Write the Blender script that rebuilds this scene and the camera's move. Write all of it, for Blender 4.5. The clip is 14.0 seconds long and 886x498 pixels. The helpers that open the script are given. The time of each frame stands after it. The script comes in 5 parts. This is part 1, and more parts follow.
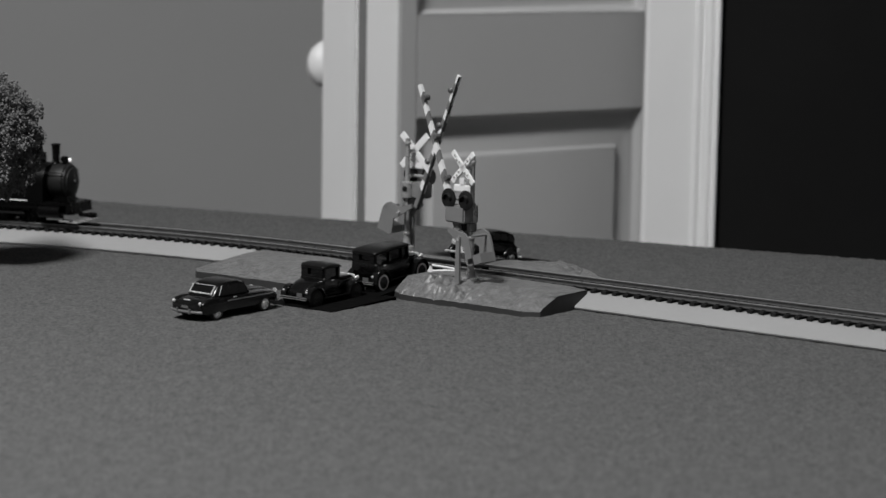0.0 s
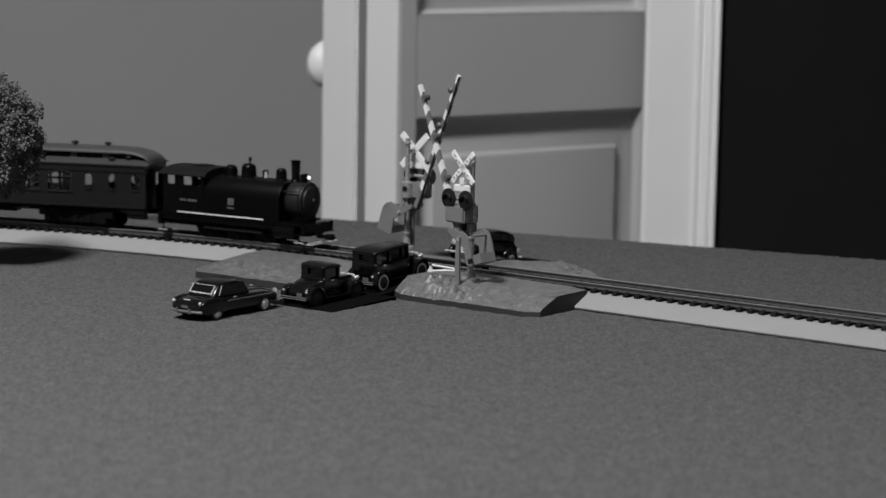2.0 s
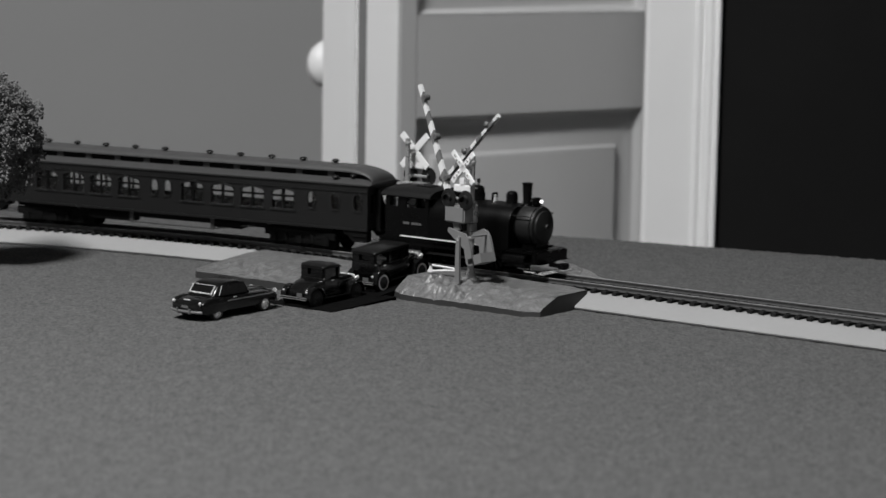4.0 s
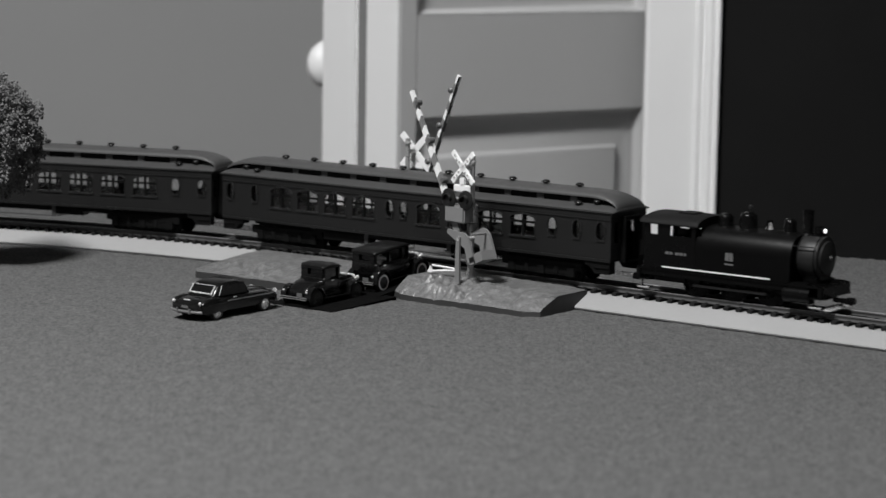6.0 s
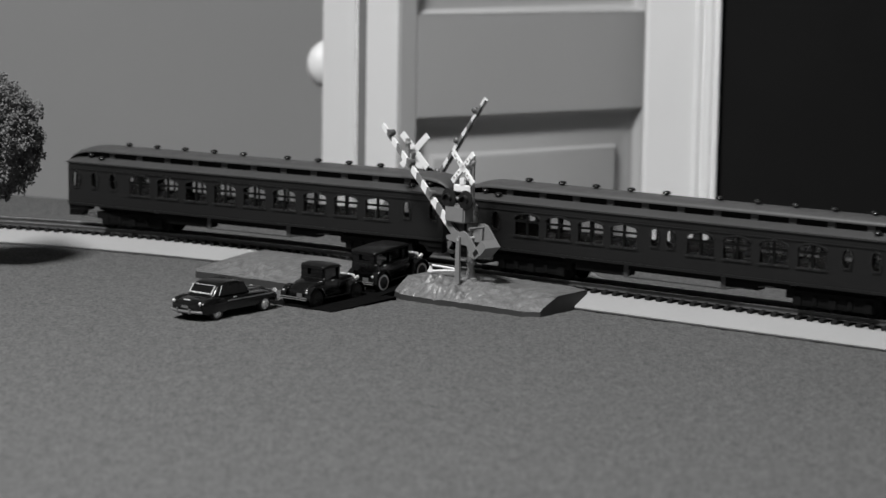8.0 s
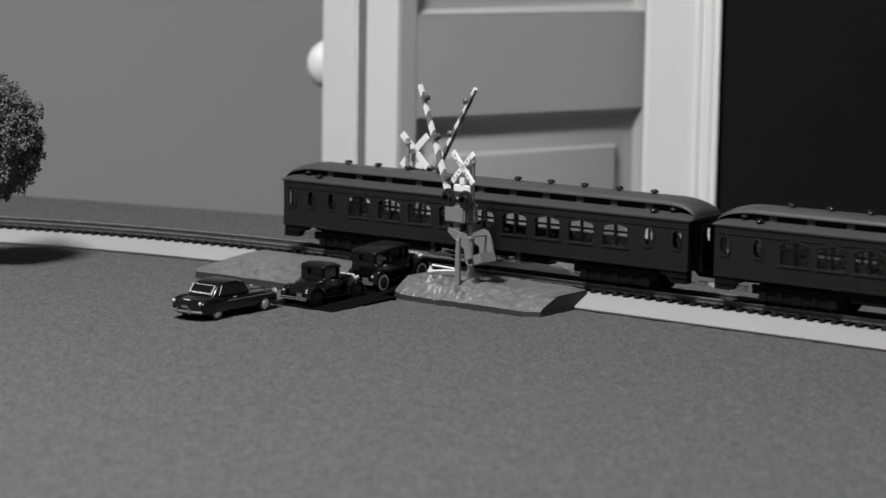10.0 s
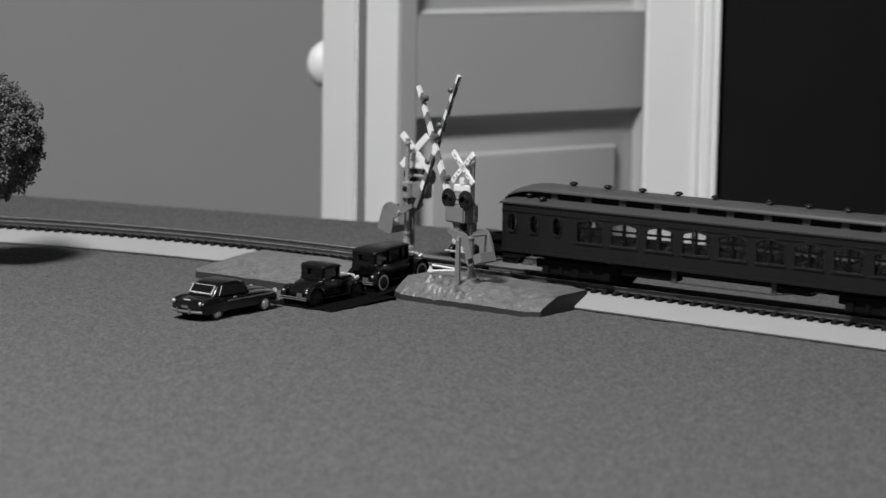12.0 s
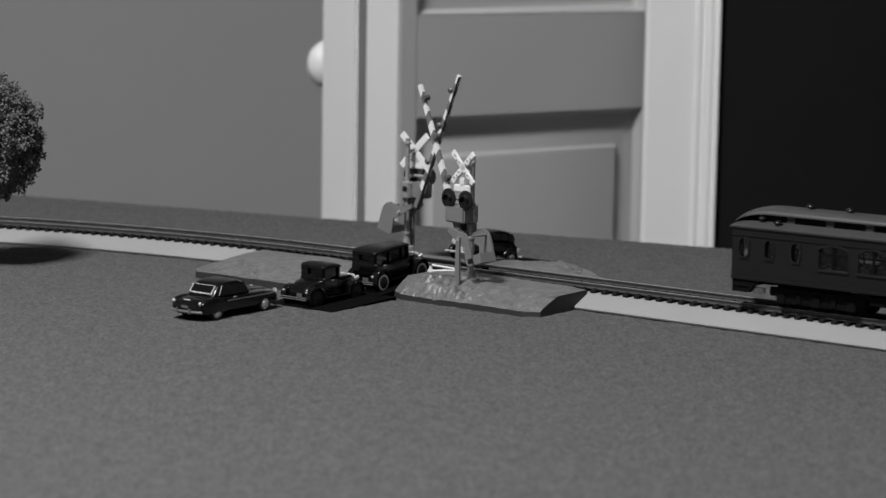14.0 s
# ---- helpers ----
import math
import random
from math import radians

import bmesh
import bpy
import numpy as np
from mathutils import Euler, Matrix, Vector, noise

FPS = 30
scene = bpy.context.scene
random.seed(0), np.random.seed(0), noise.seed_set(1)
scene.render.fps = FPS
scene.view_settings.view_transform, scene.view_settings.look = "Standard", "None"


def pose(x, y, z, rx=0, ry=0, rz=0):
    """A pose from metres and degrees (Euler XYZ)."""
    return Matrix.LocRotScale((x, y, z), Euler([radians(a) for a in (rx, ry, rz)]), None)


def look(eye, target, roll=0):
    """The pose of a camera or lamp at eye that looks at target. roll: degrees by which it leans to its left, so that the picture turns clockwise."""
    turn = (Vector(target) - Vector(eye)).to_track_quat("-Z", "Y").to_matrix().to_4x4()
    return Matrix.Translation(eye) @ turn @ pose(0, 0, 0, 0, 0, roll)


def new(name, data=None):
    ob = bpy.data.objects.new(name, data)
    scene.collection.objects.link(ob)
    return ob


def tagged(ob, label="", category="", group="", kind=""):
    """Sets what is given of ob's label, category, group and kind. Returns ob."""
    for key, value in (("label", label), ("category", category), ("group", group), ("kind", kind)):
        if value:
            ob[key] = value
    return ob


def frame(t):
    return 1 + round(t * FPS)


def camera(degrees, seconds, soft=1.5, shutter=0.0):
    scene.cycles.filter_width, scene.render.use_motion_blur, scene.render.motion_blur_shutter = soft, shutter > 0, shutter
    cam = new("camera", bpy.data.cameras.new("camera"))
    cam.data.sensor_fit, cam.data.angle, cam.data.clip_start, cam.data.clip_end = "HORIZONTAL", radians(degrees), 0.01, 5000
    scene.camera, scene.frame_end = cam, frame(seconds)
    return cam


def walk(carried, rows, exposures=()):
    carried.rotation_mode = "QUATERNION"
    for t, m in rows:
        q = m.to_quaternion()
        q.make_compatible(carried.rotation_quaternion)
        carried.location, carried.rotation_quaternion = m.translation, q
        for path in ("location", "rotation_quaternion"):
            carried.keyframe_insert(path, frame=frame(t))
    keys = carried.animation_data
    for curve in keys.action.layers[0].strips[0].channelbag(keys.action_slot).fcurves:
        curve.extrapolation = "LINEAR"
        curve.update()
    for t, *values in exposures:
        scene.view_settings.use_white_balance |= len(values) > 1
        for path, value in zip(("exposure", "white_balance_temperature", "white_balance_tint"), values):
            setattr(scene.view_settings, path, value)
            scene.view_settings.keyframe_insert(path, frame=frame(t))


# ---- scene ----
# Camera: one fixed standpoint, level with the model railway, long lens.
cam = camera(22.18, 14.0, soft=1.5, shutter=0.4)
EYE = (0.0, 0.0, 0.205)
STAND = look(EYE, (0.0, math.cos(0.14179), 0.205 - math.sin(0.14179)), 0.888)
walk(cam, [(0.0, STAND), (14.0, STAND)], exposures=((0.0, 0.0), (1.0, 0.0), (3.2, 0.10), (5.3, 0.32), (6.5, 0.36), (11.0, 0.34), (12.5, 0.25), (14.0, 0.11)))
cam.data.dof.use_dof, cam.data.dof.focus_distance, cam.data.dof.aperture_fstop = True, 1.24, 14.0

# ---------------------------------------------------------------- light
world = bpy.data.worlds.new("world")
scene.world = world
world.use_nodes = True
world.node_tree.nodes["Background"].inputs[0].default_value = (0.5, 0.5, 0.5, 1)
world.node_tree.nodes["Background"].inputs[1].default_value = 0.05

LAMP_X, LAMP_Y, CEILING_Z, FLOOR_Z = -0.53, 0.55, 1.60, -0.80
lamp_data = bpy.data.lights.new("ceiling_lamp_light", "AREA")
lamp_data.shape, lamp_data.size, lamp_data.energy = "DISK", 0.36, 39.8
lamp = new("ceiling_lamp_light", lamp_data)
lamp.matrix_world = look((LAMP_X, LAMP_Y, CEILING_Z - 0.10), (LAMP_X, LAMP_Y, 0))

# ---------------------------------------------------------------- materials


def material(name, value, rough=0.5, metal=0.0, grain=0.0, grain_scale=400.0, stain=0.0, stain_scale=25.0,
             bump=0.0, bump_scale=600.0, coat=0.0, tint=(1, 1, 1), per_object=0.0, spec=0.5, combed=1.0):
    """A grey surface with fine grain, large stains, bump and varied gloss."""
    m = bpy.data.materials.new(name)
    m.use_nodes = True
    nt = m.node_tree
    p = nt.nodes["Principled BSDF"]
    p.inputs["Roughness"].default_value = rough
    p.inputs["Metallic"].default_value = metal
    p.inputs["Specular IOR Level"].default_value = spec
    p.inputs["Coat Weight"].default_value = coat
    p.inputs["Coat Roughness"].default_value = 0.12
    co = nt.nodes.new("ShaderNodeTexCoord").outputs["Object"]
    if combed != 1.0:  # fibres lie lengthwise along y
        mp = nt.nodes.new("ShaderNodeMapping")
        mp.inputs["Scale"].default_value = (1.0, combed, 1.0)
        nt.links.new(co, mp.inputs["Vector"])
        co = mp.outputs["Vector"]

    def tex(scale, detail=4):
        n = nt.nodes.new("ShaderNodeTexNoise")
        n.inputs["Scale"].default_value, n.inputs["Detail"].default_value = scale, detail
        nt.links.new(co, n.inputs["Vector"])
        return n.outputs["Fac"]

    def maths(op, a, b):
        n = nt.nodes.new("ShaderNodeMath")
        n.operation = op
        for i, v in enumerate((a, b)):
            if isinstance(v, (int, float)):
                n.inputs[i].default_value = v
            else:
                nt.links.new(v, n.inputs[i])
        return n.outputs[0]

    shade = None
    for amount, scale in ((grain, grain_scale), (stain, stain_scale)):
        if amount:
            f = maths("ADD", maths("MULTIPLY", maths("SUBTRACT", tex(scale), 0.5), 4.0 * amount), 1.0)
            shade = f if shade is None else maths("MULTIPLY", shade, f)
    if per_object:
        o = nt.nodes.new("ShaderNodeObjectInfo")
        f = maths("ADD", maths("MULTIPLY", maths("SUBTRACT", o.outputs["Random"], 0.5), 2 * per_object), 1.0)
        shade = f if shade is None else maths("MULTIPLY", shade, f)
    colour = tuple(value * c for c in tint)
    if shade is None:
        p.inputs["Base Color"].default_value = (*colour, 1)
    else:
        v = nt.nodes.new("ShaderNodeVectorMath")
        v.operation = "SCALE"
        v.inputs[0].default_value = colour
        nt.links.new(maths("MAXIMUM", shade, 0.05), v.inputs["Scale"])
        nt.links.new(v.outputs[0], p.inputs["Base Color"])
        r = maths("ADD", maths("MULTIPLY", maths("SUBTRACT", tex(stain_scale * 3), 0.5), 0.25), rough)
        nt.links.new(r, p.inputs["Roughness"])
    if bump:
        b = nt.nodes.new("ShaderNodeBump")
        b.inputs["Strength"].default_value, b.inputs["Distance"].default_value = 1.0, bump
        nt.links.new(tex(bump_scale, 6), b.inputs["Height"])
        nt.links.new(b.outputs[0], p.inputs["Normal"])
    return m


def glowing(name, strength, value=1.0):
    m = material(name, value)
    p = m.node_tree.nodes["Principled BSDF"]
    p.inputs["Emission Color"].default_value = (value, value, value, 1)
    p.inputs["Emission Strength"].default_value = strength
    return m


def clear(name):
    m = material(name, 0.9, 0.05)
    p = m.node_tree.nodes["Principled BSDF"]
    p.inputs["Transmission Weight"].default_value, p.inputs["IOR"].default_value = 1.0, 1.05
    return m


FELT = material("felt", 0.096, 0.95, spec=0.05, combed=0.6, grain=0.36, grain_scale=640, stain=0.08, stain_scale=130, bump=0.0006, bump_scale=1400)
WALL = material("wall_paint", 0.395, 0.8, stain=0.02, stain_scale=3, bump=0.0004, bump_scale=300)
WHITE_WALL = material("white_wall_paint", 0.60, 0.8, stain=0.02, stain_scale=3)
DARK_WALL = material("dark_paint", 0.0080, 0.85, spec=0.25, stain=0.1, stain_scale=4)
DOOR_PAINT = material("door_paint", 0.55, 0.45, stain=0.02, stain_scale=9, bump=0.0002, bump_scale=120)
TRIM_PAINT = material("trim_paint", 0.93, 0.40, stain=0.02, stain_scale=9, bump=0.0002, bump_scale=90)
FLOOR_WOOD = material("floor_wood", 0.22, 0.4, stain=0.1, stain_scale=8)
WOOD = material("table_wood", 0.2, 0.5, stain=0.1, stain_scale=10)
FOAM = material("foam_board", 0.28, 0.85, grain=0.02, grain_scale=500, stain=0.035, stain_scale=30, bump=0.0001, bump_scale=800)
TIE = material("tie_plastic", 0.012, 0.7, spec=0.25, grain=0.2, grain_scale=900)
RAIL = material("weathered_rail_side", 0.085, 0.45, metal=0.3, grain=0.08, grain_scale=300, stain=0.12, stain_scale=60)
ROCK = material("moulded_plastic_ground", 0.138, 0.36, grain=0.30, grain_scale=700, stain=0.24, stain_scale=130, bump=0.0011, bump_scale=260)
RAIL_HEAD = material("polished_rail_head", 0.42, 0.40, metal=0.5, grain=0.08, grain_scale=300, stain=0.14, stain_scale=60)
BASE_EDGE = material("dark_plastic_edge", 0.026, 0.6, stain=0.12, stain_scale=60)
# dark plastic taken to near black: the cars' shadow is in this colour
ROAD_SHADED = material("shade_darkened_road_plastic", 0.003, 0.85, spec=0.05, grain=0.15, grain_scale=600, stain=0.15, stain_scale=80)
GREY_PLASTIC = material("grey_plastic", 0.19, 0.35, stain=0.06, stain_scale=120, bump=0.00008, bump_scale=900)
SILVER = material("silver_plastic", 0.45, 0.3, metal=0.5, stain=0.06, stain_scale=150)
DARK_GREY = material("dark_grey_plastic", 0.10, 0.4, stain=0.08, stain_scale=120)
ARM_GREY = material("grey_stripe_paint", 0.17, 0.4, stain=0.05, stain_scale=120)
GAP_SHADE = material("gap_shade_grey", 0.22, 0.5, stain=0.05, stain_scale=60)
BLACK = material("black_plastic", 0.010, 0.38, stain=0.1, stain_scale=150)
WHITE = material("white_plastic", 0.80, 0.4, stain=0.03, stain_scale=150)
LOCO = material("black_loco_paint", 0.0026, 0.24, spec=0.17, grain=0.1, grain_scale=900, stain=0.12, stain_scale=90)
LOCO_TANK = material("satin_black_tank_paint", 0.0024, 0.42, spec=0.09, grain=0.1, grain_scale=900, stain=0.12, stain_scale=90)
LOCO_ROOF = material("matt_black_paint", 0.005, 0.7, spec=0.2, stain=0.1, stain_scale=90)
SMOKEBOX = material("graphite_paint", 0.013, 0.48, spec=0.3, stain=0.12, stain_scale=120)
COACH = material("dark_coach_paint", 0.0108, 0.40, spec=0.35, grain=0.06, grain_scale=900, stain=0.08, stain_scale=60)
VENT = material("black_vent_plastic", 0.008, 0.22, spec=0.6, stain=0.1, stain_scale=120)
COACH_TRIM = material("coach_window_trim", 0.016, 0.28, spec=0.5, stain=0.08, stain_scale=80)
COACH_ROOF = material("coach_roof_paint", 0.050, 0.5, grain=0.05, grain_scale=900, stain=0.08, stain_scale=60)
COACH_DARK = material("coach_underframe", 0.0045, 0.65, spec=0.12, stain=0.12, stain_scale=100)
SEAT = material("coach_seat_plastic", 0.05, 0.6, stain=0.1, stain_scale=100)
CAR_BLACK = material("black_car_paint", 0.004, 0.20, stain=0.08, stain_scale=150, coat=0.10)
CAR_DARK = material("dark_car_paint", 0.004, 0.4, spec=0.3, stain=0.08, stain_scale=150, coat=0.10)
CAR_GLASS = material("dark_car_glass", 0.006, 0.12, stain=0.05, stain_scale=200)
CHROME = material("chrome", 0.85, 0.26, metal=0.6, stain=0.03, stain_scale=200)
CHROME_DIM = material("dull_chrome", 0.34, 0.35, metal=0.7, stain=0.1, stain_scale=200)
RUBBER = material("rubber", 0.014, 0.7, grain=0.1, grain_scale=900)
LEAF = material("foliage_foam", 0.15, 0.95, spec=0.05, grain=0.12, grain_scale=500, stain=0.30, stain_scale=110)
TRUSS = material("truss_grey", 0.05, 0.5, stain=0.1, stain_scale=150)
BARK = material("bark", 0.06, 0.9, grain=0.2, grain_scale=300)
STEEL = material("bright_steel", 0.75, 0.25, metal=0.6, stain=0.05, stain_scale=200)
LETTER = material("faded_lettering", 0.11, 0.5, grain=0.2, grain_scale=1500)
LAMP_GLOW = glowing("lamp_diffuser_glow", 3.0, 1.0)
HEADLIGHT = glowing("headlight_glow", 1.1, 1.0)
GLAZING = clear("clear_plastic_glazing")
GLAZING.node_tree.nodes["Principled BSDF"].inputs["IOR"].default_value = 1.46

# ---------------------------------------------------------------- helpers


def part(name, bm, mat, parent=None, label="", smooth=False):
    me = bpy.data.meshes.new(name)
    bmesh.ops.recalc_face_normals(bm, faces=bm.faces[:])
    bm.to_mesh(me)
    bm.free()
    me.materials.append(mat)
    if smooth:
        me.polygons.foreach_set("use_smooth", [True] * len(me.polygons))
        me.set_sharp_from_angle(angle=radians(38))
    ob = new(name, me)
    ob.parent = parent
    if label:
        ob["label"] = label
    return ob


def thing(name, m, label, category, group="", kind=""):
    ob = new(name)
    ob.empty_display_size = 0.01
    ob.matrix_basis = m
    return tagged(ob, label, category, group, kind)


def box(bm, x0, x1, y0, y1, z0, z1, bevel=0.0, m=None):
    r = bmesh.ops.create_cube(bm, size=1.0)
    vs = r["verts"]
    for v in vs:
        v.co = Vector(((x0 + x1) / 2 + v.co.x * (x1 - x0), (y0 + y1) / 2 + v.co.y * (y1 - y0), (z0 + z1) / 2 + v.co.z * (z1 - z0)))
    if bevel:
        es = list({e for v in vs for e in v.link_edges})
        r = bmesh.ops.bevel(bm, geom=es, offset=bevel, segments=2, affect="EDGES", clamp_overlap=True)
        vs = list({v for f in r["faces"] for v in f.verts} | {v for v in vs if v.is_valid})
    if m is not None:
        bmesh.ops.transform(bm, matrix=m, verts=vs)
    return bm


def tube(bm, p0, p1, r0, r1=None, seg=12, caps=True):
    """A round bar or cone from p0 to p1."""
    p0, p1 = Vector(p0), Vector(p1)
    r1 = r0 if r1 is None else r1
    ax = p1 - p0
    m = Matrix.Translation((p0 + p1) / 2) @ ax.to_track_quat("Z", "Y").to_matrix().to_4x4()
    bmesh.ops.create_cone(bm, cap_ends=caps, segments=seg, radius1=r0, radius2=r1, depth=ax.length, matrix=m)
    return bm


def lathe(bm, profile, m=None, seg=20):
    """A solid of revolution about z from (radius, height) pairs."""
    rings = []
    for r, z in profile:
        rings.append([bm.verts.new((r * math.cos(2 * math.pi * i / seg), r * math.sin(2 * math.pi * i / seg), z)) for i in range(seg)])
    for a, b in zip(rings, rings[1:]):
        for i in range(seg):
            bm.faces.new((a[i], a[(i + 1) % seg], b[(i + 1) % seg], b[i]))
    bm.faces.new(rings[0][::-1])
    bm.faces.new(rings[-1])
    if m is not None:
        bmesh.ops.transform(bm, matrix=m, verts=[v for r in rings for v in r])
    return bm


def prism(bm, outline, y0, y1, m=None):
    """An outline of (x, z) pairs drawn out from y0 to y1."""
    a = [bm.verts.new((x, y0, z)) for x, z in outline]
    b = [bm.verts.new((x, y1, z)) for x, z in outline]
    k = len(outline)
    for i in range(k):
        bm.faces.new((a[i], a[(i + 1) % k], b[(i + 1) % k], b[i]))
    fa, fb = bm.faces.new(a[::-1]), bm.faces.new(b)
    bmesh.ops.triangulate(bm, faces=[fa, fb])
    if m is not None:
        bmesh.ops.transform(bm, matrix=m, verts=a + b)
    return bm


def loft(bm, rings, closed=True):
    """Skins rings of equal point count; caps both ends when closed."""
    vs = [[bm.verts.new(p) for p in r] for r in rings]
    k = len(vs[0])
    for a, b in zip(vs, vs[1:]):
        for i in range(k):
            bm.faces.new((a[i], a[(i + 1) % k], b[(i + 1) % k], b[i]))
    if closed:
        bm.faces.new(vs[0][::-1])
        bm.faces.new(vs[-1])
    return bm


B = bmesh.new
# Track frame: u along the straight track, w across it away from the camera, C on its centre line.
DU, DW = Vector((0.79959, -0.60055, 0)), Vector((0.60055, 0.79959, 0))
C = Vector((0.09795, 1.22292, 0))
TURN = math.degrees(math.atan2(DU.y, DU.x))
RAILHEAD, BED_TOP, CURVE_R, CURVE_U = 0.0125, 0.0080, 0.765, -0.19


def at(u, w, z=0.0, turn=0.0, rx=0.0, ry=0.0):
    """A pose in the track frame; turn 0 faces along the track."""
    p = C + DU * u + DW * w
    return pose(p.x, p.y, z, 0, 0, TURN + turn) @ pose(0, 0, 0, rx, ry, 0)


def along(s, off=0.0, z=0.0):
    """The point and heading at s on the track's centre line, off to its far side."""
    if s >= CURVE_U:
        p, t = C + DU * s, DU.copy()
    else:
        a = (CURVE_U - s) / CURVE_R
        side = DW * math.cos(a) - DU * math.sin(a)
        p = C + DU * CURVE_U - DW * CURVE_R + side * CURVE_R
        t = DU * math.cos(a) + DW * math.sin(a)
    n = Vector((-t.y, t.x, 0))
    return p + n * off + Vector((0, 0, z)), t


# ---------------------------------------------------------------- room


def build_room():
    floor = part("floor", box(B(), -2.4, 2.6, -1.8, 3.0, FLOOR_Z - 0.1, FLOOR_Z), FLOOR_WOOD)
    tagged(floor, "wooden room floor below the layout table", "floor", kind="structure")
    ceiling = part("ceiling", box(B(), -2.4, 2.6, -1.8, 3.0, CEILING_Z, CEILING_Z + 0.1), WHITE_WALL)
    tagged(ceiling, "plain white room ceiling", "ceiling", kind="structure")
    for name, b, mat, label in (
            ("wall_west", (-2.5, -2.4, -1.9, 2.0), WALL, "plain grey side wall"),
            ("wall_east", (2.6, 2.7, -1.9, 3.0), WALL, "plain grey side wall"),
            ("wall_south", (-2.5, 2.7, -1.9, -1.8), WALL, "plain grey wall behind the camera"),
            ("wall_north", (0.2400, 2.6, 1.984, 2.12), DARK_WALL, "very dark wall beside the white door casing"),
            ("wall_closet_back", (-2.4, 0.24, 2.60, 2.70), WALL, "plain mid-grey closet back wall"),
            ("wall_closet_side", (0.246, 0.346, 2.12, 2.70), WALL, "plain grey closet side wall"),
            ("wall_closet_west", (-2.5, -2.4, 2.0, 2.70), WALL, "plain grey closet side wall")):
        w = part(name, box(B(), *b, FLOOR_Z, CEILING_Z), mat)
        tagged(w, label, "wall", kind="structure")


def build_casing():
    """Moulded white door casing: flat board, beads and a raised back band."""
    bm = B()
    x0, x1 = 0.1752, 0.2395
    outline = [(x0, 2.002), (x0, 1.990), (x0 + 0.003, 1.987), (x0 + 0.043, 1.985), (x0 + 0.045, 1.982), (x0 + 0.0475, 1.982), (x0 + 0.0485, 1.985),
               (x0 + 0.0512, 1.985), (x0 + 0.0526, 1.979), (x0 + 0.0565, 1.976), (x0 + 0.0590, 1.979), (x0 + 0.0605, 1.979), (x0 + 0.0622, 1.974),
               (x1 - 0.001, 1.974), (x1, 1.976), (x1, 2.002)]
    lo = [bm.verts.new((x, y, FLOOR_Z)) for x, y in outline]
    hi = [bm.verts.new((x, y, 1.35)) for x, y in outline]
    k = len(outline)
    for i in range(k):
        bm.faces.new((lo[i], lo[(i + 1) % k], hi[(i + 1) % k], hi[i]))
    bm.faces.new(lo)
    bm.faces.new(hi)
    tagged(part("trim", bm, TRIM_PAINT), "white moulded door casing beside a dark wall", "door casing", kind="structure")


def panel_leaf(name, m, width, thick, label, knob=0.0):
    """A bifold closet leaf: stiles, rails, recessed mouldings and raised fields. x along the leaf, y into it."""
    leaf = thing(name, m, label, "door", "bifold closet leaves")
    stile, z_lo, z_hi = 0.019, FLOOR_Z + 0.02, 1.28
    rails = [(z_lo, FLOOR_Z + 0.20), (0.045, 0.132), (z_hi - 0.12, z_hi)]
    for x0, x1 in ((0, stile), (width - stile, width)):
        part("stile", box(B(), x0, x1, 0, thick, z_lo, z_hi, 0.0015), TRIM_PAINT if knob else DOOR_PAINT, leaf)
    # added band: paler paint carries the stronger light on the leaf's edge
    part("edge_band", box(B(), -0.0012, -0.0001, 0.0008, thick - 0.0008, z_lo, z_hi, 0.0003), TRIM_PAINT, leaf, "added paler band that puts the light on the leaf edge into its colour")
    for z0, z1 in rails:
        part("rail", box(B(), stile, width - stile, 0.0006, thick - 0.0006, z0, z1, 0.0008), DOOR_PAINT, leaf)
    for (_, z0), (z1, _) in zip(rails, rails[1:]):
        bm = B()
        x0, x1 = stile, width - stile
        borders = []
        for side in (0, 1):
            def ring(inset, y):
                y = y if side == 0 else thick - y
                a, b = x0 + inset * 0.6, x1 - inset * 0.8
                return [(a, y, z0 + inset), (b, y, z0 + inset), (b, y, z1 - inset), (a, y, z1 - inset)]
            rings = [ring(i, y) for i, y in ((0, 0.0006), (0.0008, 0.0040), (0.0026, 0.0085), (0.0050, 0.0114), (0.0080, 0.0124), (0.0120, 0.0122), (0.0200, 0.0108), (0.0320, 0.0080), (0.0335, 0.0060), (0.0350, 0.0046), (0.0370, 0.0042))]
            vs = [[bm.verts.new(p) for p in r] for r in rings]
            for a, b in zip(vs, vs[1:]):
                for i in range(4):
                    bm.faces.new((a[i], a[(i + 1) % 4], b[(i + 1) % 4], b[i]))
            bm.faces.new(vs[-1])
            borders.append(vs[0])
        for i in range(4):
            bm.faces.new((borders[0][i], borders[0][(i + 1) % 4], borders[1][(i + 1) % 4], borders[1][i]))
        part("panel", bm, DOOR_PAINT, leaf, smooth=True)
    if knob:
        bm = lathe(B(), [(0.011, 0), (0.0085, 0.003), (0.0080, 0.008), (0.012, 0.011), (0.0185, 0.014), (0.0215, 0.019), (0.0218, 0.023), (0.0200, 0.027), (0.014, 0.0315), (0.004, 0.0330)],
                   pose(0.020, thick - 0.001, knob, -90, 0, 0), 28)
        part("knob", bm, TRIM_PAINT, leaf, "round white painted knob", smooth=True)
    return leaf


LEAF_TURN = math.degrees(math.atan2(0.603, 0.798))


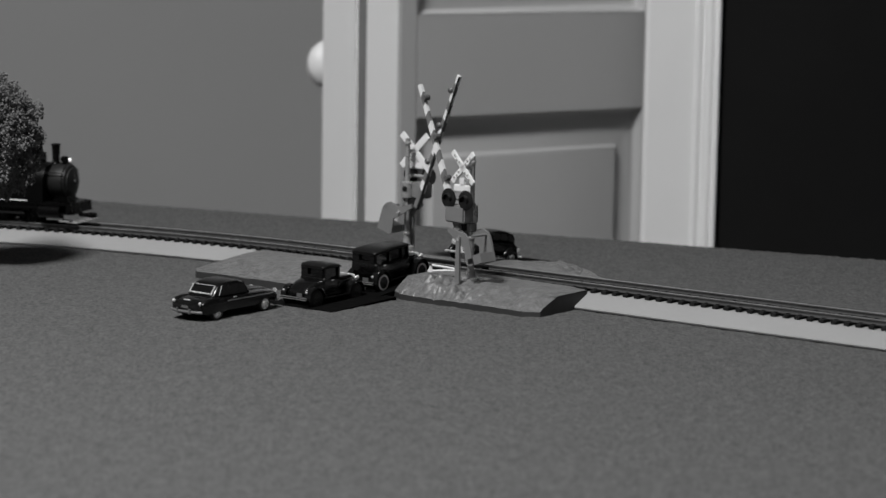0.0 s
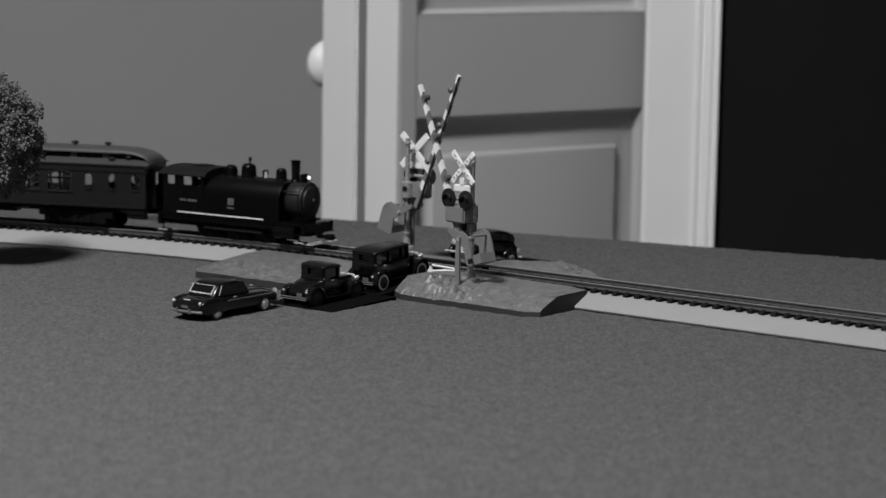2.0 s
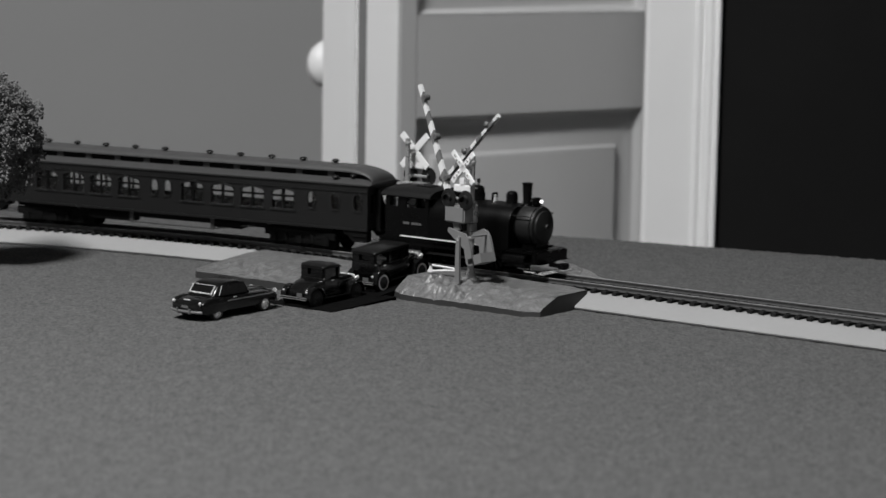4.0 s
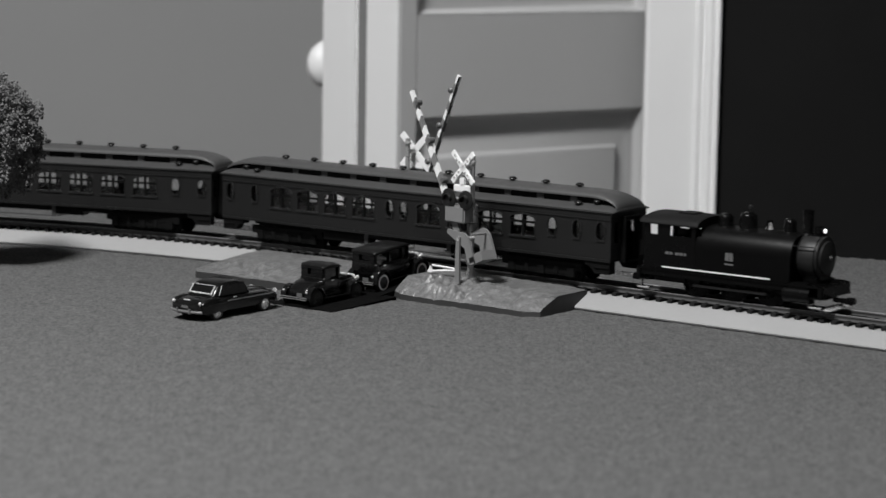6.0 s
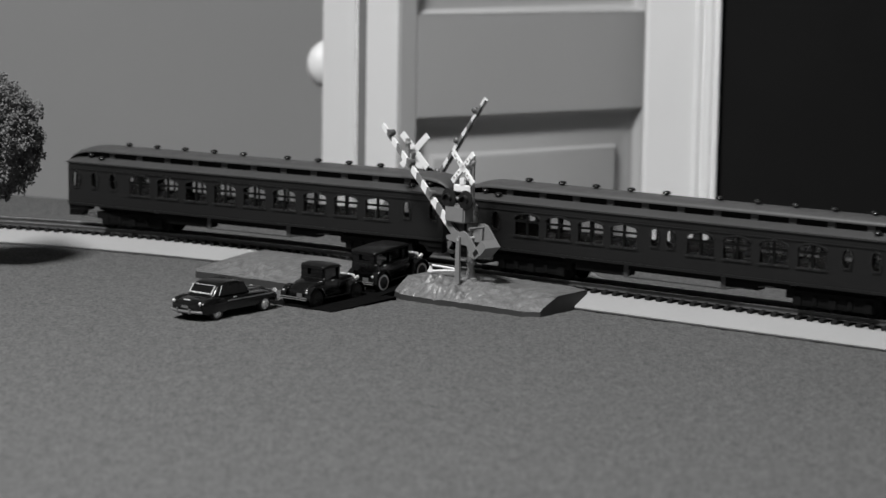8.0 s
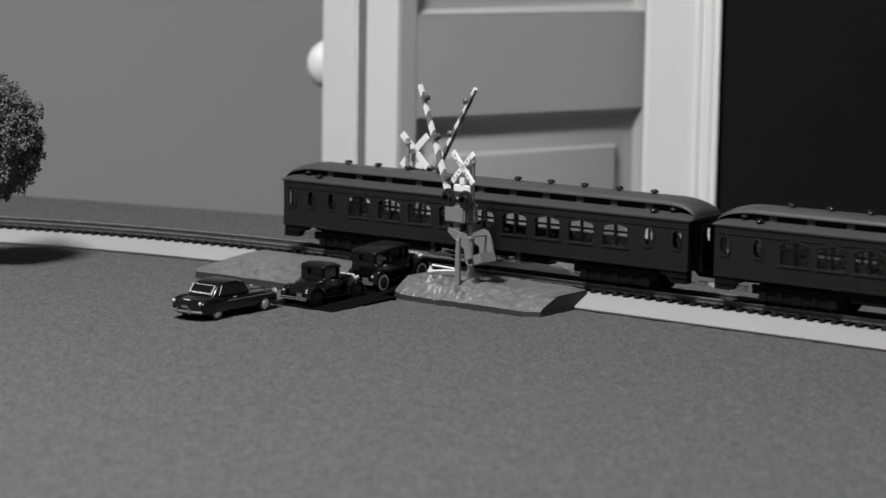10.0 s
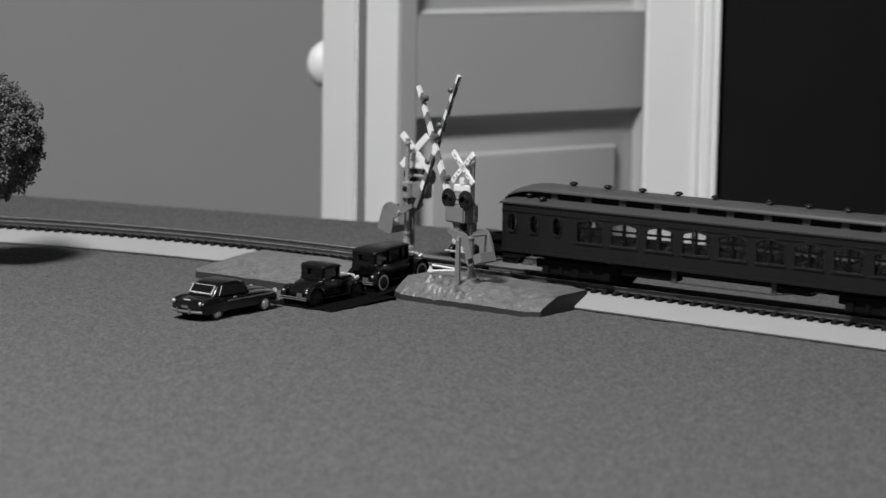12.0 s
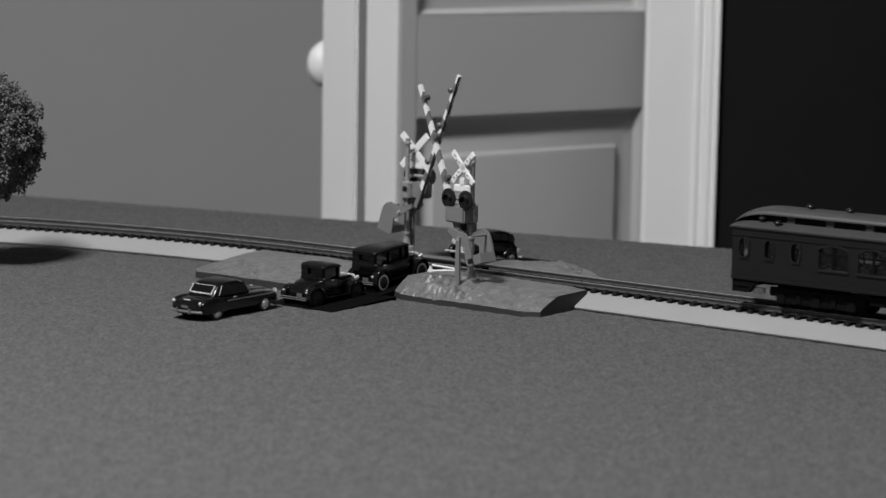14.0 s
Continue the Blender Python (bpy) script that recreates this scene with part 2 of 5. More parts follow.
def build_doors():
    n = Vector((-0.603, 0.798))
    for t0, t1, label, knob, name in ((0.0, 0.0467, "folded panelled closet door leaf, pale painted", 0.0, "bifold_leaf"),
                                      (0.0618, 0.1126, "folded closet door leaf with a round knob", 0.083, "bifold_leaf")):
        if not knob:
            # added filler: its dark grey stands in for the shade between the leaves
            strip = thing("leaf_gap_filler", pose(-0.0388, 1.88, 0, 0, 0, LEAF_TURN), "added dark strip standing in for the shade between the folded leaves", "hinge")
            part("strip", box(B(), 0.0012, 0.0052, 0.0467, 0.0618, FLOOR_Z + 0.05, 1.25), GAP_SHADE, strip)
        panel_leaf(name, pose(-0.0388 + n.x * t0, 1.88 + n.y * t0, 0, 0, 0, LEAF_TURN), 0.292, t1 - t0, label, knob)


def build_table():
    """Felt-covered layout board whose far edge runs askew behind the track."""
    far = [(-1.3, 2.130), (1.6, 0.820)]
    outline = [(-1.5, 0.30), (1.6, 0.30)] + far[::-1]
    bm = B()
    lo = [bm.verts.new((x, y, -0.022)) for x, y in outline]
    hi = [bm.verts.new((x, y, 0.0)) for x, y in outline]
    k = len(outline)
    for i in range(k):
        bm.faces.new((lo[i], lo[(i + 1) % k], hi[(i + 1) % k], hi[i]))
    bm.faces.new(lo[::-1])
    bm.faces.new(hi)
    es = [e for e in bm.edges if all(abs(v.co.z) < 1e-6 for v in e.verts)]
    bmesh.ops.bevel(bm, geom=es, offset=0.003, segments=3, affect="EDGES")
    top = part("ground", bm, FELT)
    step = 0.0017
    nx, ny = int(0.96 / step), int(0.98 / step)
    xs, ys = -0.46 + step * np.arange(nx), 0.72 + step * np.arange(ny)
    gx, gy = np.meshgrid(xs, ys, indexing="ij")
    rough = np.random.RandomState(11)
    gx = gx + rough.uniform(-0.4, 0.4, gx.shape) * step
    gy = gy + rough.uniform(-0.4, 0.4, gy.shape) * step
    soft_z = rough.normal(0, 1, gx.shape)
    soft_z = soft_z * 0.7 + 0.3 * (np.roll(soft_z, 1, 0) + np.roll(soft_z, 1, 1) + np.roll(soft_z, -1, 0))
    gz = 0.0006 + np.clip(soft_z, -2.0, 2.0) * 0.00016
    edge = far[0][1] + (gx - far[0][0]) * (far[1][1] - far[0][1]) / (far[1][0] - far[0][0]) - 0.004
    inside = gy < edge
    idx = np.arange(nx * ny).reshape(nx, ny)
    keep = inside[:-1, :-1] & inside[1:, :-1] & inside[1:, 1:] & inside[:-1, 1:]
    quads = np.stack([idx[:-1, :-1], idx[1:, :-1], idx[1:, 1:], idx[:-1, 1:]], -1)[keep]
    me = bpy.data.meshes.new("nap")
    me.vertices.add(nx * ny)
    me.vertices.foreach_set("co", np.stack([gx, gy, gz], -1).astype(np.float32).ravel())
    me.loops.add(quads.size)
    me.loops.foreach_set("vertex_index", quads.astype(np.int32).ravel())
    me.polygons.add(len(quads))
    me.polygons.foreach_set("loop_start", (np.arange(len(quads)) * 4).astype(np.int32))
    me.update(calc_edges=True)
    me.materials.append(FELT)
    nap = new("nap", me)
    nap.parent = top
    tagged(nap, "raised felt nap", kind="stuff")
    tagged(top, "grey grainy felt covering on the layout board", "table covering", kind="structure")
    table = thing("layout_table", pose(0, 0, 0), "wooden table carrying the felt-covered layout", "table")
    for x, y in ((-1.4, 0.4), (1.5, 0.4), (-1.4, 1.7), (1.3, 0.85)):
        part("leg", box(B(), x - 0.03, x + 0.03, y - 0.03, y + 0.03, FLOOR_Z, -0.05, 0.003), WOOD, table)
    bm = B()
    lo = [bm.verts.new((x * 0.98, 1.0 + (y - 1.0) * 0.97, -0.05)) for x, y in outline]
    hi = [bm.verts.new((x * 0.98, 1.0 + (y - 1.0) * 0.97, -0.022)) for x, y in outline]
    for i in range(k):
        bm.faces.new((lo[i], lo[(i + 1) % k], hi[(i + 1) % k], hi[i]))
    bm.faces.new(lo[::-1])
    bm.faces.new(hi)
    part("board", bm, WOOD, table)


def build_lamp():
    lamp_thing = thing("ceiling_lamp", pose(LAMP_X, LAMP_Y, CEILING_Z), "round white glowing ceiling lamp", "lamp")
    part("base", lathe(B(), [(0.17, 0), (0.17, -0.025), (0.16, -0.03)][::-1], seg=32), WHITE, lamp_thing)
    part("diffuser", lathe(B(), [(0.02, -0.085), (0.10, -0.075), (0.15, -0.05), (0.158, -0.031)], seg=32), LAMP_GLOW, lamp_thing, smooth=True)


build_room()
build_casing()
build_doors()
build_table()
build_lamp()

# ---------------------------------------------------------------- track


def sweep(profile, s0, s1, steps):
    """A cross-section of (off, z) pairs drawn along the track."""
    rings = []
    for i in range(steps + 1):
        s = s0 + (s1 - s0) * i / steps
        rings.append([along(s, o, z)[0] for o, z in profile])
    return loft(B(), rings)


TRACK_END = 1.05


def build_track():
    bed = part("roadbed", sweep([(-0.0268, 0.0), (-0.0268, 0.0010), (-0.0284, 0.0012), (-0.0287, 0.0020), (-0.0281, 0.0026), (-0.0155, BED_TOP), (0.0155, BED_TOP), (0.0244, 0.0011), (0.0228, 0.0008), (0.0228, 0.0)], -1.5, -0.238, 60), FOAM)
    tagged(bed, "pale foam roadbed strip with bevelled shoulders", "roadbed", "roadbed strips", "structure")
    bed = part("roadbed", sweep([(-0.0268, 0.0), (-0.0268, 0.0010), (-0.0284, 0.0012), (-0.0287, 0.0020), (-0.0281, 0.0026), (-0.0155, BED_TOP), (0.0155, BED_TOP), (0.0244, 0.0011), (0.0228, 0.0008), (0.0228, 0.0)], -0.030, TRACK_END, 10), FOAM)
    tagged(bed, "pale foam roadbed strip with bevelled shoulders", "roadbed", "roadbed strips", "structure")
    track = thing("railway_track", pose(0, 0, 0), "dark model railway track with metal rails", "track", kind="structure")
    for side in (-1, 1):
        o = side * 0.0089
        rail = part("rail", sweep([(o - 0.0014, 0.0098), (o - 0.0014, 0.0102), (o - 0.0003, 0.0105), (o - 0.0003, 0.0116), (o - 0.0007, 0.0119), (o - 0.0006, RAILHEAD),
                                   (o + 0.0006, RAILHEAD), (o + 0.0007, 0.0119), (o + 0.0003, 0.0116), (o + 0.0003, 0.0105), (o + 0.0014, 0.0102), (o + 0.0014, 0.0098)],
                                  -1.5, TRACK_END, 80), RAIL, track, "weathered dark rail with a bright head")
        part("rail_head", sweep([(o - 0.00062, RAILHEAD - 0.0004), (o - 0.00055, RAILHEAD + 0.0001), (o + 0.00055, RAILHEAD + 0.0001), (o + 0.00062, RAILHEAD - 0.0004)], -1.5, TRACK_END, 80), RAIL_HEAD, rail, "bright polished rail head")
    # ties: the ones in view singly, those beyond joined
    proto = B()
    box(proto, -0.0015, 0.0015, -0.0139, 0.0139, BED_TOP, 0.0098, 0.0002)
    box(proto, -0.0009, 0.0009, -0.0112, -0.0102, 0.0098, 0.0104)
    box(proto, -0.0009, 0.0009, -0.0076, -0.0066, 0.0098, 0.0104)
    box(proto, -0.0009, 0.0009, 0.0066, 0.0076, 0.0098, 0.0104)
    box(proto, -0.0009, 0.0009, 0.0102, 0.0112, 0.0098, 0.0104)
    me = bpy.data.meshes.new("tie")
    proto.to_mesh(me)
    proto.free()
    me.materials.append(TIE)
    pitch = 0.00695
    rest = B()
    for i in range(int((1.5 + TRACK_END) / pitch)):
        s = -1.497 + i * pitch
        if -0.172 < s < -0.088:
            continue
        p, t = along(s)
        m = pose(p.x, p.y, 0, 0, 0, math.degrees(math.atan2(t.y, t.x)) + random.uniform(-0.8, 0.8))
        if -0.50 < s < 0.24:
            o = new("tie", me)
            o.parent, o.matrix_basis = track, m
        else:
            k = len(rest.verts)
            rest.from_mesh(me)
            rest.verts.ensure_lookup_table()
            bmesh.ops.transform(rest, matrix=m, verts=rest.verts[k:])
    tagged(part("ties_beyond", rest, TIE, track), kind="stuff")


def mound(u0, u1, w0, w1, height, seed, slope, uneven, label, joint=None, taper=0.0):
    """A moulded ground base with a dark rim: its top rises unevenly from the rim to the track."""
    cu, cw = (u0 + u1) / 2, (w0 + w1) / 2
    base = thing("rocky_mound", at(cu, cw), label, "model scenery", "mounds at the crossing")
    hu, hw = (u1 - u0) / 2, (w1 - w0) / 2
    nu, nw = 120, 80
    bm = B()
    corner = 0.16
    grid = []
    for i in range(nu + 1):
        row = []
        for j in range(nw + 1):
            a, b = 2 * i / nu - 1, 2 * j / nw - 1
            # cut the corners on the outer side
            x, y = a * hu, b * hw
            out = max(0.0, abs(a) - (1 - corner)) / corner
            side = -1 if w0 < 0 else 1
            if b * side > 0.2:
                y -= side * out * 0.22 * hw * (b * side)
            toward = (b * -side + 1) / 2
            edge = min(1.0, 4.0 * min(1 - abs(a), (1 - b * side) * 0.0 + 1 - abs(a), 1 if b * side < 0 else 1 - b * side))
            z = 0.0035 + slope(a, toward) * height
            if taper:
                y -= side * taper * max(0, a + 0.55) * hw * (b * side + 1) / 2 + 0.003 * noise.noise(Vector((x * 60, seed, 0))) * (b * side + 1) / 2
            left = 1.0 if a < -0.15 else max(0.25, 1.0 - 1.5 * (a + 0.15))
            left *= 1.0 - 0.92 * max(0.0, min(1.0, 3.3 * (toward - 0.32)))
            z += uneven * 0.0017 * noise.fractal(Vector((x * 55 + seed, y * 60, seed)), 1.0, 2.1, 3) * (0.3 + 0.7 * max(edge, 0)) * (1.0 - 0.6 * min(1.0, 1.6 * toward))
            z += uneven * 0.0032 * abs(noise.noise(Vector((x * 140 + seed, y * 95, seed * 2.0)))) * max(edge, 0) * left * 1.7
            z -= uneven * 0.0018 * abs(noise.noise(Vector((x * 95 - seed, y * 120 + seed, seed)))) * max(edge, 0) * max(0.0, min(1, 2.2 * (0.75 - toward)))
            z += uneven * 0.0007 * noise.noise(Vector((x * 330 + seed, y * 240, seed * 3.0))) * max(edge, 0) * left
            if joint is not None:  # the seam where two mouldings meet
                z -= 0.0016 * math.exp(-((x - joint - 0.0016 * math.sin(y * 420)) / 0.0009) ** 2) * min(1, 2.2 * (1 - toward))
            row.append(bm.verts.new((x, y, max(z, 0.0028))))
        grid.append(row)
    for i in range(nu):
        for j in range(nw):
            bm.faces.new((grid[i][j], grid[i + 1][j], grid[i + 1][j + 1], grid[i][j + 1]))
    rim = [grid[i][0] for i in range(nu)] + [grid[nu][j] for j in range(nw)] + [grid[i][nw] for i in range(nu, 0, -1)] + [grid[0][j] for j in range(nw, 0, -1)]
    edge_bm = B()
    top = [edge_bm.verts.new(v.co * 1.0) for v in rim]
    for v in top:
        v.co.z -= 0.0002
    low = [edge_bm.verts.new((v.co.x * 1.012, v.co.y * 1.012, 0.0)) for v in rim]
    k = len(rim)
    for i in range(k):
        edge_bm.faces.new((top[i], top[(i + 1) % k], low[(i + 1) % k], low[i]))
    edge_bm.faces.new(low)
    part("top", bm, ROCK, base, smooth=True)
    part("rim", edge_bm, BASE_EDGE, base, "dark plastic rim")
    return base


def build_crossing():
    mound(-0.110, -0.012, -0.066, -0.0155, 0.0078, 3.1, lambda a, t: min(1, (2.3 + 1.2 * max(0, -a)) * t) ** 0.8 * (1 - 0.18 * max(0, a) ** 2), 1.0, "grey moulded rocky mound under the near signal", joint=-0.0190)
    mound(-0.245, -0.150, -0.085, -0.0155, 0.0056, 7.7, lambda a, t: 0.20 + 0.80 * min(1, 1.3 * t), 0.75, "grey moulded rocky mound beside the road")
    mound(-0.225, -0.150, 0.0155, 0.066, 0.0045, 12.3, lambda a, t: min(1, 1.5 * t), 0.45, "grey moulded rocky mound under the far signal")
    mound(-0.110, -0.008, 0.0155, 0.084, 0.0066, 17.9, lambda a, t: min(1, 1.3 * t + 0.25) * (1 - 0.62 * max(0, a + 0.35)), 0.55, "grey moulded rocky mound beyond the track", taper=1.05)
    # the road climbs to the rails on both sides
    for side in (-1, 1):
        road = thing("road_ramp", at(-0.130, 0), "moulded road ramp climbing to the rails, the cars' shadow in its dark colour", "road", "road ramps", "structure")
        bm = B()
        if side < 0:
            prof = [(-0.112, 0.0), (-0.112, 0.0008), (-0.094, 0.0011), (-0.062, 0.0036), (-0.027, 0.0066), (-0.0125, 0.0108), (-0.0125, 0.0)]
            # flat foot of the ramp, its black standing in for shadow under the cars
            apron = prism(B(), [(0.124, 0.0), (0.124, 0.0009), (0.068, 0.0024), (0.068, 0.0)], -0.0190, 0.0270, pose(0, 0, 0, 0, 0, -90))
            part("apron", apron, ROAD_SHADED, road)
        else:
            prof = [(-0.086, 0.0), (-0.086, 0.0008), (-0.062, 0.0040), (-0.027, 0.0088), (-0.0125, 0.0110), (-0.0125, 0.0)]
        prism(bm, [(x * side * -1, z) for x, z in prof], -0.0195, 0.0195, pose(0, 0, 0, 0, 0, -90))
        part("surface", bm, ROAD_SHADED, road)
    planks = thing("crossing_planks", at(-0.130, 0), "dark planks between the rails at the crossing", "crossing", kind="structure")
    for i in range(5):
        y = -0.0052 + i * 0.0026
        part("plank", box(B(), -0.036, 0.036, y - 0.00115, y + 0.00115, 0.0085, 0.0117, 0.0002), ROAD_SHADED, planks)


build_track()
build_crossing()

# ---------------------------------------------------------------- coaches
SILL, WIN_LO, ROUND_LO, WIN_HI, EAVE, HALF_L, HALF_W = 0.0140, 0.0238, 0.0256, 0.0355, 0.0410, 0.1405, 0.0178


def side_wall(openings, y):
    """One coach side with its window openings cut through: strips, piers and rounded heads."""
    bm = B()
    t = 0.0009
    y0, y1 = (y, y + t) if y < 0 else (y - t, y)
    x_end = HALF_L
    box(bm, -x_end, x_end, y0, y1, SILL, WIN_LO)
    box(bm, -x_end, x_end, y0, y1, WIN_HI, EAVE)
    edges = [-x_end]
    for x, w, _ in sorted(openings):
        edges += [x - w / 2, x + w / 2]
    edges.append(x_end)
    for a, b in zip(edges[::2], edges[1::2]):
        box(bm, a, b, y0, y1, WIN_LO, WIN_HI)
    for x, w, kind in openings:
        if kind == "round":
            box(bm, x - w / 2, x + w / 2, y0, y1, WIN_LO, ROUND_LO)
        r = 0.0028 if kind == "wide" else w * 0.48
        for sx in (-1, 1):
            c = x + sx * w / 2
            corners = [(WIN_HI, -1)] if kind == "wide" else [(WIN_HI, -1), (ROUND_LO, 1)]
            for z, sz in corners:
                pts = [(c, z)] + [(c - sx * r * (1 - math.cos(a)), z + sz * r * (1 - math.sin(a))) for a in [i * math.pi / 10 for i in range(6)]]
                if kind == "wide":
                    pts = [(c, z)] + [(c - sx * w / 2 * k / 8, z - 0.0026 * (1 - math.sqrt(max(0.0, 1 - (1 - k / 8) ** 2)))) for k in range(8)]
                prism(bm, pts, y0, y1)
    return bm


def pierced(x0, x1, ys, zs, holes):
    """A plate across x in one piece, with the grid cells in holes (column, row) left open."""
    bm = B()
    grid = [[[bm.verts.new((x, y, z)) for z in zs] for y in ys] for x in (x0, x1)]
    solid = {(i, j) for i in range(len(ys) - 1) for j in range(len(zs) - 1)} - holes
    for i, j in solid:
        for k, g in enumerate(grid):
            f = (g[i][j], g[i + 1][j], g[i + 1][j + 1], g[i][j + 1])
            bm.faces.new(f if k else f[::-1])
        for di, dj, p, q in ((-1, 0, (i, j + 1), (i, j)), (1, 0, (i + 1, j), (i + 1, j + 1)), (0, -1, (i, j), (i + 1, j)), (0, 1, (i + 1, j + 1), (i, j + 1))):
            if (i + di, j + dj) not in solid:
                bm.faces.new((grid[0][p[0]][p[1]], grid[0][q[0]][q[1]], grid[1][q[0]][q[1]], grid[1][p[0]][p[1]]))
    return bm


def build_coach(name, label, layout, m, deck):
    coach = thing(name, m, label, "passenger coach", "coaches of the model train")
    openings = [(x, {"w": 0.0160, "n": 0.0052, "o": 0.0052, "v": 0.0056}[k], "wide" if k == "w" else "round") for k, x in layout]
    for y in (-HALF_W, HALF_W):
        side = part("side_wall", side_wall(openings, y), COACH, coach)
        out = -1 if y < 0 else 1
        trim = B()
        yy = sorted((y, y + out * 0.0005))
        box(trim, -HALF_L, HALF_L, yy[0], yy[1], SILL, SILL + 0.0014)
        box(trim, -HALF_L, HALF_L, yy[0], yy[1], WIN_HI + 0.0012, WIN_HI + 0.0018)
        part("belt_rail", trim, COACH, side)
        g0, g1 = sorted((y - out * 0.0012, y - out * 0.0015))
        pane = part("glazing", box(B(), -HALF_L + 0.003, HALF_L - 0.003, g0, g1, WIN_LO - 0.0015, WIN_HI + 0.0015), GLAZING, side, "clear plastic glazing strip")
        pane.visible_shadow = False
        for k, (x, w, kind) in zip([k for k, _ in layout], openings):
            f = B()
            a, b = sorted((y - out * 0.0003, y - out * 0.0010))
            if kind == "wide":
                bars = B()
                box(bars, x - w / 2, x + w / 2, a, b, 0.0308, 0.0320)
                box(bars, x - 0.0008, x + 0.0008, a, b, WIN_LO, WIN_HI)
                part("sash", bars, COACH_DARK, side)
                h0, h1 = sorted((y, y + out * 0.0006))
                arch = [(math.cos(q), math.sin(q)) for q in [math.pi * k / 10 for k in range(11)]]
                prism(f, [(x + (w / 2 + 0.0002) * c, WIN_HI - 0.0024 + 0.0026 * v) for c, v in arch] + [(x + (w / 2 + 0.0010) * c, WIN_HI - 0.0024 + 0.0034 * v) for c, v in arch[::-1]], h0, h1)
                s0, s1 = sorted((y, y + out * 0.0008))
                box(f, x - w / 2 - 0.001, x + w / 2 + 0.001, s0, s1, WIN_LO - 0.0011, WIN_LO - 0.0002)
            else:
                s0, s1 = sorted((y, y + out * 0.0007))
                box(f, x - w / 2, x + w / 2, s0, s1 + 0.0003 * (out > 0), ROUND_LO - 0.0008, ROUND_LO - 0.0001, 0.0002)
                oval = [(math.cos(q), math.sin(q)) for q in [2 * math.pi * k / 20 for k in range(20)]]
                zm, zr = (ROUND_LO + WIN_HI) / 2, (WIN_HI - ROUND_LO) / 2
                inner = [(x + w / 2 * math.copysign(abs(c) ** 0.8, c), zm + zr * math.copysign(abs(v) ** 0.8, v)) for c, v in oval]
                outer = [(x + (w / 2 + 0.0006) * math.copysign(abs(c) ** 0.8, c), zm + (zr + 0.0006) * math.copysign(abs(v) ** 0.8, v)) for c, v in oval]
                for k in range(20):
                    prism(f, [inner[k], inner[(k + 1) % 20], outer[(k + 1) % 20], outer[k]], s0, s1)
            part("window_frame", f, COACH_TRIM, side)
    part("floor_pan", box(B(), -HALF_L, HALF_L, -HALF_W + 0.001, HALF_W - 0.001, SILL, SILL + 0.0012), COACH_DARK, coach)
    for x in (-0.1245, 0.1245):
        bm = B()
        box(bm, x - 0.0005, x + 0.0005, -HALF_W + 0.001, -0.0045, SILL + 0.001, EAVE)
        box(bm, x - 0.0005, x + 0.0005, 0.0045, HALF_W - 0.001, SILL + 0.001, EAVE)
        box(bm, x - 0.0005, x + 0.0005, -0.0045, 0.0045, 0.034, EAVE)
        part("bulkhead", bm, COACH_DARK, coach)
    for i in range(13):
        x = -0.100 + i * 0.0165
        for y in (-0.0095, 0.0095):
            bm = B()
            box(bm, x - 0.002, x + 0.004, y - 0.005, y + 0.005, SILL + 0.001, SILL + 0.0075, 0.0006)
            box(bm, x - 0.003, x - 0.0012, y - 0.005, y + 0.005, SILL + 0.001, SILL + 0.0098, 0.0006)
            part("seat", bm, SEAT, coach)
    # ends: vestibule walls with an open gangway
    for sx in (-1, 1):
        x0, x1 = sorted((sx * HALF_L, sx * (HALF_L - 0.001)))
        w = HALF_W - 0.001
        cols = [-w, -w / 2 - 0.0057, -w / 2 - 0.0005, -0.0062, 0.0062, w / 2 + 0.0005, w / 2 + 0.0057, w]
        open_cells = {(3, 0), (3, 1), (1, 1), (5, 1)}
        bm = pierced(x0, x1, cols, [SILL, WIN_LO, WIN_HI, EAVE + 0.001], open_cells)
        part("end_wall", bm, COACH, coach)
        d = B()
        g0, g1 = sorted((sx * HALF_L, sx * (HALF_L + 0.0030)))
        box(d, g0, g1, -0.0078, -0.0062, SILL - 0.001, 0.0385, 0.0004)
        box(d, g0, g1, 0.0062, 0.0078, SILL - 0.001, 0.0385, 0.0004)
        box(d, g0, g1, -0.0078, 0.0078, 0.0370, 0.0385, 0.0004)
        box(d, g0, g1, -0.0062, 0.0062, SILL - 0.001, SILL)
        part("diaphragm", d, COACH_DARK, coach)
        e0, e1 = sorted((sx * (HALF_L - 0.0030), sx * (HALF_L - 0.0038)))
        part("end_door", box(B(), e0, e1, -0.0062, 0.0062, SILL, 0.0368, 0.0002), COACH_DARK, coach)
        for sy in (-1, 1):
            s = B()
            yy = sorted((sy * (HALF_W - 0.0060), sy * (HALF_W - 0.0004)))
            prism(s, [(sx * 0.1400, SILL), (sx * 0.1400, SILL - 0.0066), (sx * 0.1302, SILL - 0.0066), (sx * 0.1285, SILL - 0.0036), (sx * 0.1240, SILL - 0.0022), (sx * 0.1240, SILL)], *yy)
            for k in range(2):
                box(s, sx * 0.1350 - 0.0046, sx * 0.1350 + 0.0046, *sorted((sy * (HALF_W - 0.0060), sy * (HALF_W + 0.0002))), SILL - 0.0066 + 0.0030 * k, SILL - 0.0060 + 0.0030 * k)
            part("steps", s, COACH_DARK, coach)
        c = B()
        box(c, sx * (HALF_L - 0.010), sx * (HALF_L + 0.0082), -0.0012, 0.0012, 0.0048, 0.0070, 0.0003)
        if sx > 0:
            box(c, HALF_L + 0.0062, HALF_L + 0.0100, -0.0022, 0.0022, 0.0042, 0.0074, 0.0006)
